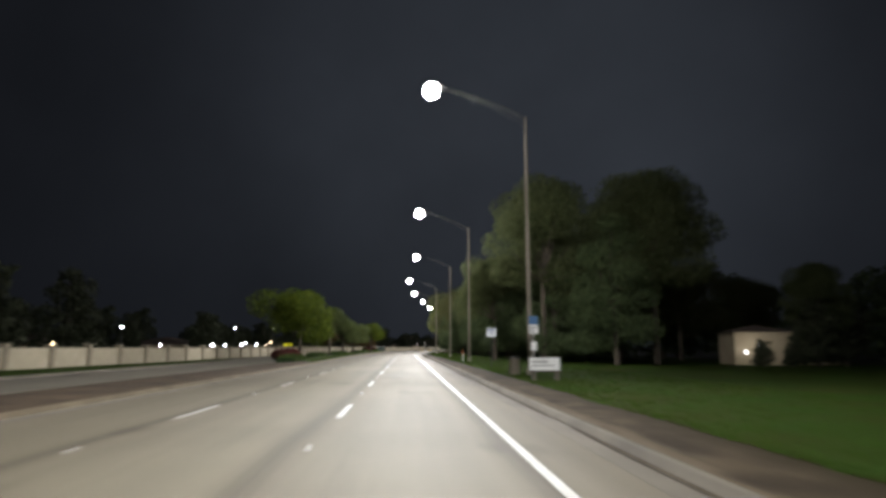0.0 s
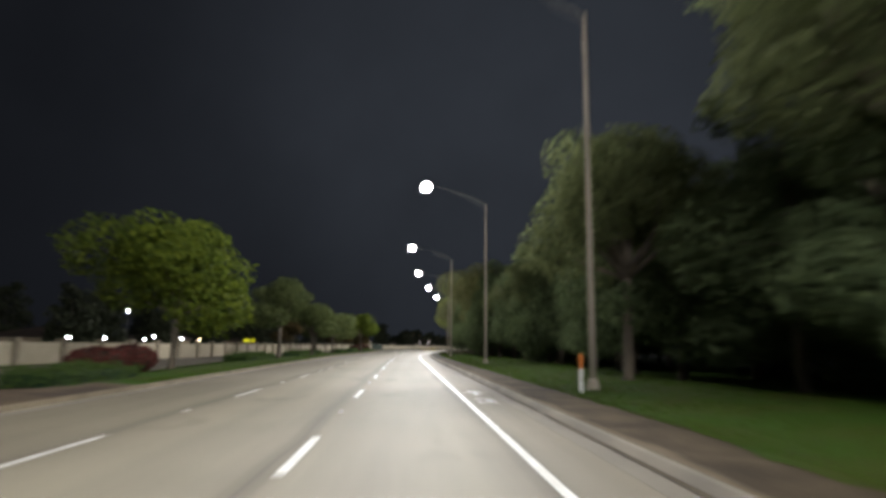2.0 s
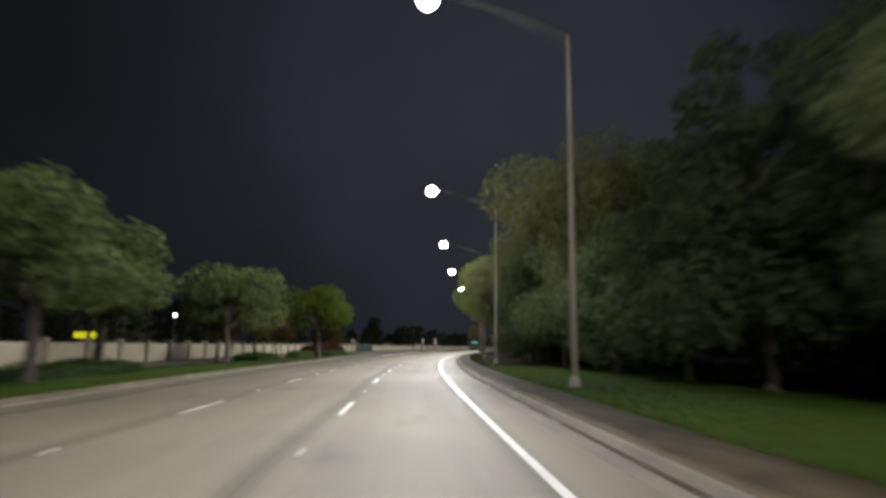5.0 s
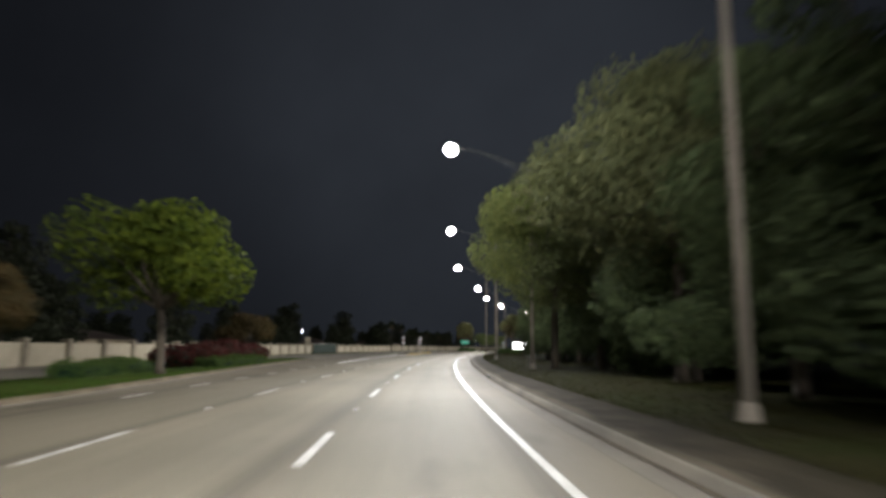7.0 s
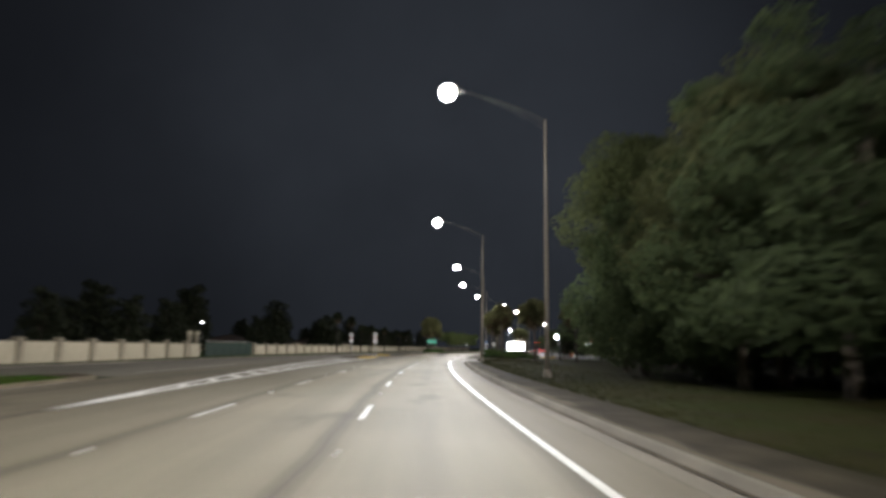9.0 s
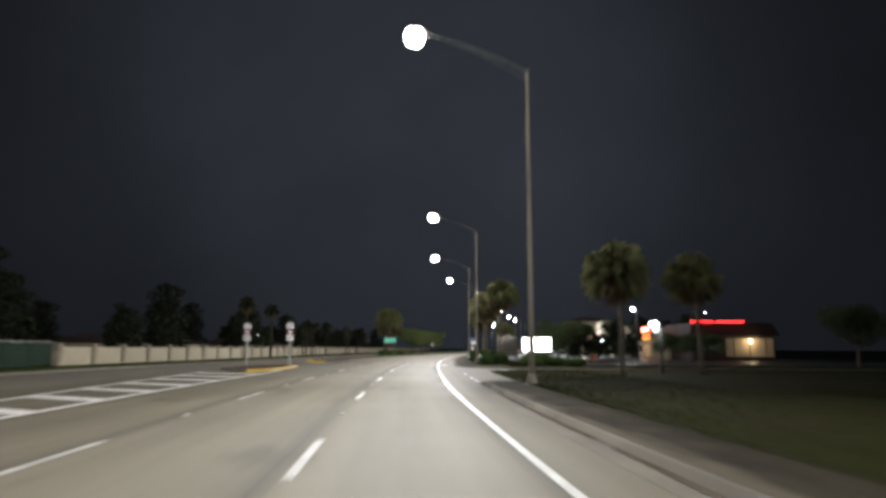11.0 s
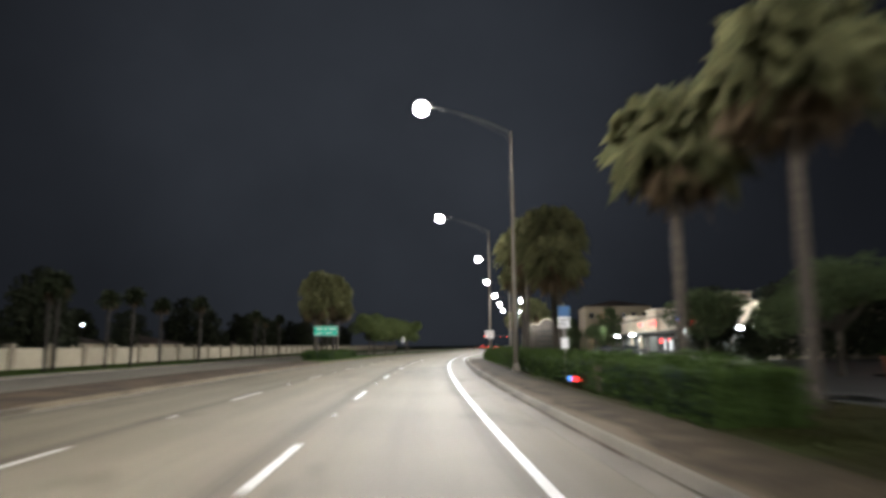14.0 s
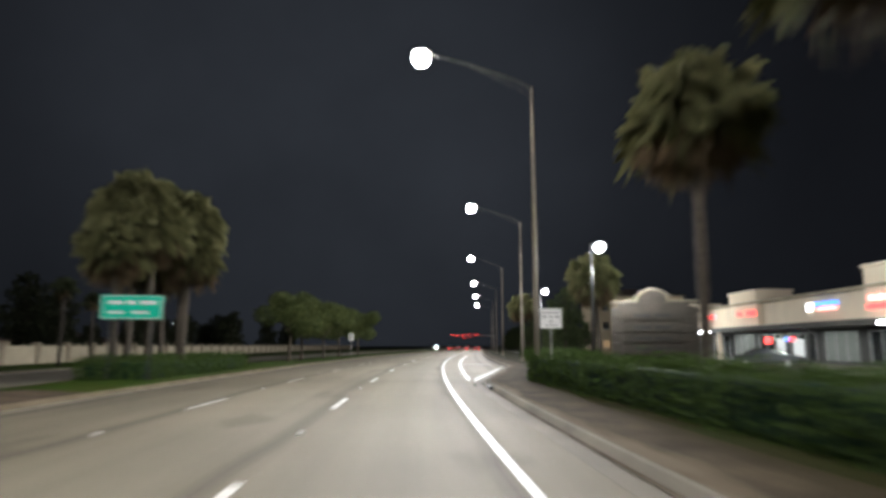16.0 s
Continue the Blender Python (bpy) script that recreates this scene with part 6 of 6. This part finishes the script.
part("coping", bm, STUCCO_DIRTY, t, "pale arched coping")
bm = bmesh.new()
tube(bm, [(0, -0.33, 3.62), (0, 0.33, 3.62)], 0.82, 20)
part("arch", bm, STONE, t)
for z in (3.1, 2.5, 1.95, 1.4):
    bm = bmesh.new()
    box(bm, 0, -0.37, z, 3.4, 0.05, 0.42, 0.01)
    p = part("name_panel", bm, STONE, t, "brown tenant panel")
    part("lettering", bars(bmesh.new(), [(z, 0.14, [(0.15, 0.45), (0.52, 0.82)])], 3.0, 0.4, -0.40), ROOFDARK, p, "unreadable lettering as bars")
t.matrix_world = stand(389.2, 14.4, 0.1, -18) @ Matrix.Diagonal((0.9, 1, 1, 1))


# ---- cars, far and parked ----
def car(label, paint, lit=""):
    """A saloon car that points along +y."""
    t = thing("car", label, "car")
    bm = bmesh.new()
    prof = [(-2.25, 0.35), (-2.28, 0.72), (-2.15, 0.92), (-1.45, 0.98), (-0.85, 1.38), (0.35, 1.42), (1.15, 0.98), (2.05, 0.86), (2.25, 0.62), (2.22, 0.35)]
    cols = []
    for x, ins in ((-0.88, 0.10), (-0.80, 0.0), (0.80, 0.0), (0.88, 0.10)):
        cols.append([bm.verts.new((x * (0.86 if z > 1.1 else 1.0), y * (1 - 0.02 * (ins > 0)), z - (0.04 if ins else 0))) for y, z in prof])
    for a, b in zip(cols, cols[1:]):
        for k in range(len(prof) - 1):
            bm.faces.new((a[k], b[k], b[k + 1], a[k + 1]))
    bm.faces.new(cols[0])
    bm.faces.new(cols[-1][::-1])
    bmesh.ops.recalc_face_normals(bm, faces=bm.faces[:])
    part("body", bm, paint, t)
    bm = bmesh.new()
    box(bm, 0, -0.25, 1.20, 1.56, 1.35, 0.26, 0.05)
    part("window", bm, GLASS, t, "dark side windows")
    for x in (-0.80, 0.80):
        for y in (-1.38, 1.38):
            bm = bmesh.new()
            tube(bm, [(x - 0.1, y, 0.33), (x + 0.1, y, 0.33)], 0.33, 16)
            w = part("wheel", bm, DARKMETAL, t)
            bm = bmesh.new()
            tube(bm, [(x - 0.11, y, 0.33), (x + 0.11, y, 0.33)], 0.20, 12)
            part("rim", bm, SIGN_BACK, w)
    for x in (-0.62, 0.62):
        bm = bmesh.new()
        box(bm, x, 2.2, 0.68, 0.36, 0.12, 0.18, 0.03)
        part("headlight", bm, HEADGLOW if lit == "front" else SIGN_BACK, t)
        bm = bmesh.new()
        box(bm, x, -2.25, 0.80, 0.36, 0.10, 0.16, 0.03)
        part("tail_light", bm, TAILGLOW if lit == "rear" else BRICKRED, t)
    return t


DARKPAINT = surface("dark_car_paint", (0.02, 0.022, 0.026), (0.016, 0.018, 0.02), rough=0.25, grain=40, patch=0.6, bump=0.0, spec=0.6)
GREYPAINT = surface("silver_car_paint", (0.32, 0.33, 0.34), (0.28, 0.29, 0.30), rough=0.3, grain=40, patch=0.6, bump=0.0, metal=0.3)
cd = car("dark parked saloon car before the shops", DARKPAINT)
cd.matrix_world = stand(402.2, 26.6, 0.1, 80)
copy_thing(cd, stand(422, 27.0, 0.1, 85))
ch = car("oncoming car with glaring headlights far down the road", DARKPAINT, "front")
ch.matrix_world = stand(690, -16.6, 0.0, 180)
ct = car("car waiting with red tail lights at the crossing", GREYPAINT, "rear")
ct.matrix_world = stand(618, -1.8, 0.0)
for s, o in ((616, 1.8), (619, -5.4), (612, 6.6)):
    copy_thing(ct, stand(s, o, 0.0))

# ---- traffic signals at the far crossing ----
m = thing("signal_mast", "grey signal mast arm over the far crossing", "signal mast")
bm = bmesh.new()
tube(bm, [(0, 0, 0), (0, 0, 6.6)], [0.16, 0.12], 10)
part("pole", bm, STEEL, m)
bm = bmesh.new()
tube(bm, [(0, 0, 6.2), (-10, 0, 6.5), (-20.5, 0, 6.7)], [0.12, 0.09, 0.06], 8)
part("arm", bm, STEEL, m)
m.matrix_world = stand(640, 14, 0.1)
sig = thing("traffic_signal", "black traffic signal showing red", "traffic signal", "signals at the far crossing")
bm = bmesh.new()
box(bm, 0, 0, 0, 0.36, 0.2, 1.05, 0.03)
hs = part("housing", bm, DARKMETAL, sig)
for z, mat, lab in ((0.33, glow("signal_red", (1.0, 0.04, 0.02), 16), "glowing red lens"), (0.0, SIGN_DARK, "dark lens"), (-0.33, SIGN_DARK, "dark lens")):
    bm = bmesh.new()
    tube(bm, [(0, -0.10, z), (0, -0.13, z)], 0.15, 12)
    part("lens", bm, mat, hs, lab)
    bm = bmesh.new()
    tube(bm, [(0, -0.10, z + 0.13), (0, -0.32, z + 0.15)], 0.05, 8)
    part("visor", bm, DARKMETAL, hs)
sig.matrix_world = stand(639.8, -5.4, 6.0)
for o in (-2.6, 0.2, 3.0, 5.8):
    copy_thing(sig, stand(639.8, o, 6.0))

# ---- beyond the wall: gate, houses, lamps, dark trees ----
g = thing("gate", "dark green sheet gate closing the drive in the wall", "gate")
a, b = Vector((-27.4, 288.2, 0)), Vector((-25.7, 309.2, 0))
for k in range(6):
    bm = bmesh.new()
    p, q = a.lerp(b, k / 6), a.lerp(b, (k + 1) / 6)
    box(bm, 0, 0, 0.98, (q - p).length - 0.06, 0.08, 1.75, 0.01)
    ob = part("panel", bm, GATEGREEN, g)
    ob.matrix_world = pose((p.x + q.x) / 2, (p.y + q.y) / 2, 0.05, 0, 0, math.degrees(math.atan2((q - p).y, (q - p).x)))
bm = bmesh.new()
tube(bm, [(a.x, a.y, 2.02), (b.x, b.y, 2.02)], 0.04, 6)
part("rail", bm, STEEL, g)
for x, y in ((-27.9, 286.2), (-28.0, 283.6)):
    t = thing("gate_post", "pale gate post with a square head lamp", "gate post", "posts at the gate")
    bm = bmesh.new()
    box(bm, 0, 0, 1.3, 0.4, 0.4, 2.6, 0.02)
    part("shaft", bm, STUCCO_DIRTY, t)
    bm = bmesh.new()
    box(bm, 0, 0, 2.78, 0.5, 0.5, 0.5, 0.08)
    part("head", bm, STUCCO, t)
    t.matrix_world = pose(x, y, 0.05)

ROOF_TILE = surface("roof_tile", (0.11, 0.075, 0.055), (0.07, 0.05, 0.04), rough=0.85, grain=9, patch=0.8, bump=0.4)


def house(m, sx, sy):
    t = thing("house", "low pale house with a dark hipped roof behind the wall", "house", "houses behind the wall")
    bm = bmesh.new()
    box(bm, 0, 0, 1.4, sx, sy, 2.8)
    part("wall", bm, BEIGE, t)
    part("roof", hip_roof(bmesh.new(), sx, sy, 2.75, 4.3), ROOF_TILE, t)
    for k in (-1, 1):
        bm = bmesh.new()
        box(bm, sx / 2 + 0.02, k * sy / 4, 1.5, 0.06, 1.5, 1.2)
        part("window", bm, GLASS, t)
    t.matrix_world = m
    return t


h0 = house(pose(-55, 66, -0.5, 0, 0, 2), 11, 15)
for x, y, a in ((-47, 96, 4), (-47, 140, 2), (-48, 176, 0), (-47, 232, 6), (-48, 258, -4), (-39, 334, -12), (-31, 362, -10), (-26, 388, -12), (-19, 416, -12), (-13, 444, -13), (-5, 474, -14), (2, 503, -14), (-47, 36, 0)):
    copy_thing(h0, pose(x - 9, y, -0.5, 0, 0, a))


def garden_lamp(h, warm, label):
    t = thing("garden_lamp", label, "lamp", "lamps behind the wall")
    bm = bmesh.new()
    tube(bm, [(0, 0, 0), (0, 0, h - 0.15)], 0.05, 8)
    part("post", bm, DARKMETAL, t)
    bm = bmesh.new()
    bmesh.ops.create_uvsphere(bm, u_segments=10, v_segments=8, radius=0.12)
    bmesh.ops.translate(bm, verts=bm.verts[:], vec=(0, 0, h))
    part("globe", bm, WARMGLOW if warm else COOLGLOW, t, "glowing globe", smooth=True)
    return t


LAMPS_BACK = [(-36.5, 67.0, 2.0, 1), (-36, 79, 4.0, 0), (-36.5, 90.5, 2.0, 0), (-37, 111, 2.1, 0), (-36.5, 121, 5.1, 0), (-37, 117.5, 2.1, 0), (-37, 129, 2.4, 0), (-37.5, 151, 5.7, 0),
              (-37, 126.5, 2.1, 0), (-38, 140, 2.2, 0), (-37.5, 145, 2.2, 1), (-37.5, 148.5, 2.7, 1), (-37, 195, 4.9, 0), (-34, 312, 5.0, 0), (-38, 392, 5.2, 0), (-24.5, 420, 5.0, 0), (-26, 500, 6.5, 0),
              (-22, 431, 4.8, 0), (-10, 540, 8.0, 0), (-14, 620, 10.0, 0), (-20, 470, 7.0, 0), (20, 640, 7, 0), (30, 700, 6, 0), (45, 760, 6, 0), (70, 800, 6, 0), (64, 359.6, 8.3, 0)]
lamp_kind = {}
for x, y, h, warm in LAMPS_BACK:
    key = (h, warm)
    if key in lamp_kind:
        copy_thing(lamp_kind[key], pose(x, y, 0))
    else:
        lamp_kind[key] = garden_lamp(h, warm, ("warm" if warm else "cool white") + " globe lamp shining over the boundary wall")
        lamp_kind[key].matrix_world = pose(x, y, 0)
rng = random.Random(9)
back_line = [(-30, -40), (-31, 125), (-33, 205), (-32, 255), (-28, 290), (-23, 325), (-12, 377), (-1.5, 430), (10, 482), (24, 540), (40, 600)]
back_wood = [woodland_tree(47 + i, h, w, 1700, LEAF_UNLIT, 0.42, "dark tree behind the boundary wall", "trees behind the wall") for i, (h, w) in enumerate(((11.5, 4.6), (9.5, 4.2)))]
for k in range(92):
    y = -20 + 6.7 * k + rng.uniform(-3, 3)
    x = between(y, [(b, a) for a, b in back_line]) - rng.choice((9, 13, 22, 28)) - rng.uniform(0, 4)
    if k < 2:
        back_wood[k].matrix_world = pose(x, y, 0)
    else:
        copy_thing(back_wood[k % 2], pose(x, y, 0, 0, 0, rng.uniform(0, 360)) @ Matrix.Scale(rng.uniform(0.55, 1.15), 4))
# far woods beside the road's end
for k in range(26):
    s = 440 + 14 * k
    copy_thing(far_wood[k % 2] if k % 3 else tre, stand(s, 22 + rng.uniform(0, 14), 0, rng.uniform(0, 360)))
# pale shed behind the grass near the start
t = thing("shed", "pale low building with lamps beyond the lawn", "building")
bm = bmesh.new()
box(bm, 0, 0, 1.5, 5.0, 5, 3.0)
box(bm, 5.2, 1, 1.05, 3.4, 4, 2.1)
part("wall", bm, BEIGE, t)
part("roof", hip_roof(bmesh.new(), 5.0, 5, 3.0, 3.7, 0.3), ROOF_TILE, t)
bm = bmesh.new()
for x, z in ((-0.6, 1.75), (-1.7, 1.2), (5.5, 1.2)):
    bmesh.ops.create_uvsphere(bm, u_segments=10, v_segments=6, radius=0.11, matrix=Matrix.Translation((x, -3.0, z)))
part("wall_lamp", bm, SHEDGLOW, t, "glowing wall lamps")
t.matrix_world = pose(29.5, 66, 0, 0, 0, -8)
ls = bpy.data.lights.new("shed_light", "POINT")
ls.energy, ls.color, ls.shadow_soft_size = 30, (1.0, 0.95, 0.85), 0.15
new("shed_light", ls).matrix_world = pose(27.6, 62.3, 1.9)
for x, y, k in ((31.6, 59.5, 0.62), (35.2, 61.5, 0.7), (25.8, 57.0, 0.25), (28.4, 57.5, 0.22)):
    copy_thing(back_wood[1], pose(x, y, 0, 0, 0, 90 * k) @ Matrix.Scale(k, 4))

# far block of flats with a few warm windows
ab = thing("apartment_building", "far dark apartment block with a few warm lit windows", "building")
bm = bmesh.new()
box(bm, 0, 0, 5.5, 16, 18, 11)
part("wall", bm, BEIGE, ab)
part("roof", hip_roof(bmesh.new(), 16, 18, 11.0, 13.0), ROOF_TILE, ab)
rng = random.Random(3)
for i in range(6):
    for j in range(3):
        lit = rng.random() < 0.25
        bm = bmesh.new()
        box(bm, -6.4 + 2.55 * i, -9.03, 2.0 + 3.4 * j, 1.1, 0.08, 1.3, 0.02)
        w = part("window", bm, DUSKGLOW if lit else GLASS, ab, "warm lit window" if lit else "dark window")
        bm = bmesh.new()
        box(bm, -6.4 + 2.55 * i, -9.1, 2.0 + 3.4 * j, 0.06, 0.05, 1.3)
        box(bm, -6.4 + 2.55 * i, -9.1, 1.32 + 3.4 * j, 1.3, 0.12, 0.08)
        part("frame", bm, SIGN_BACK, w)
ab.matrix_world = stand(482, 38, 0.0)
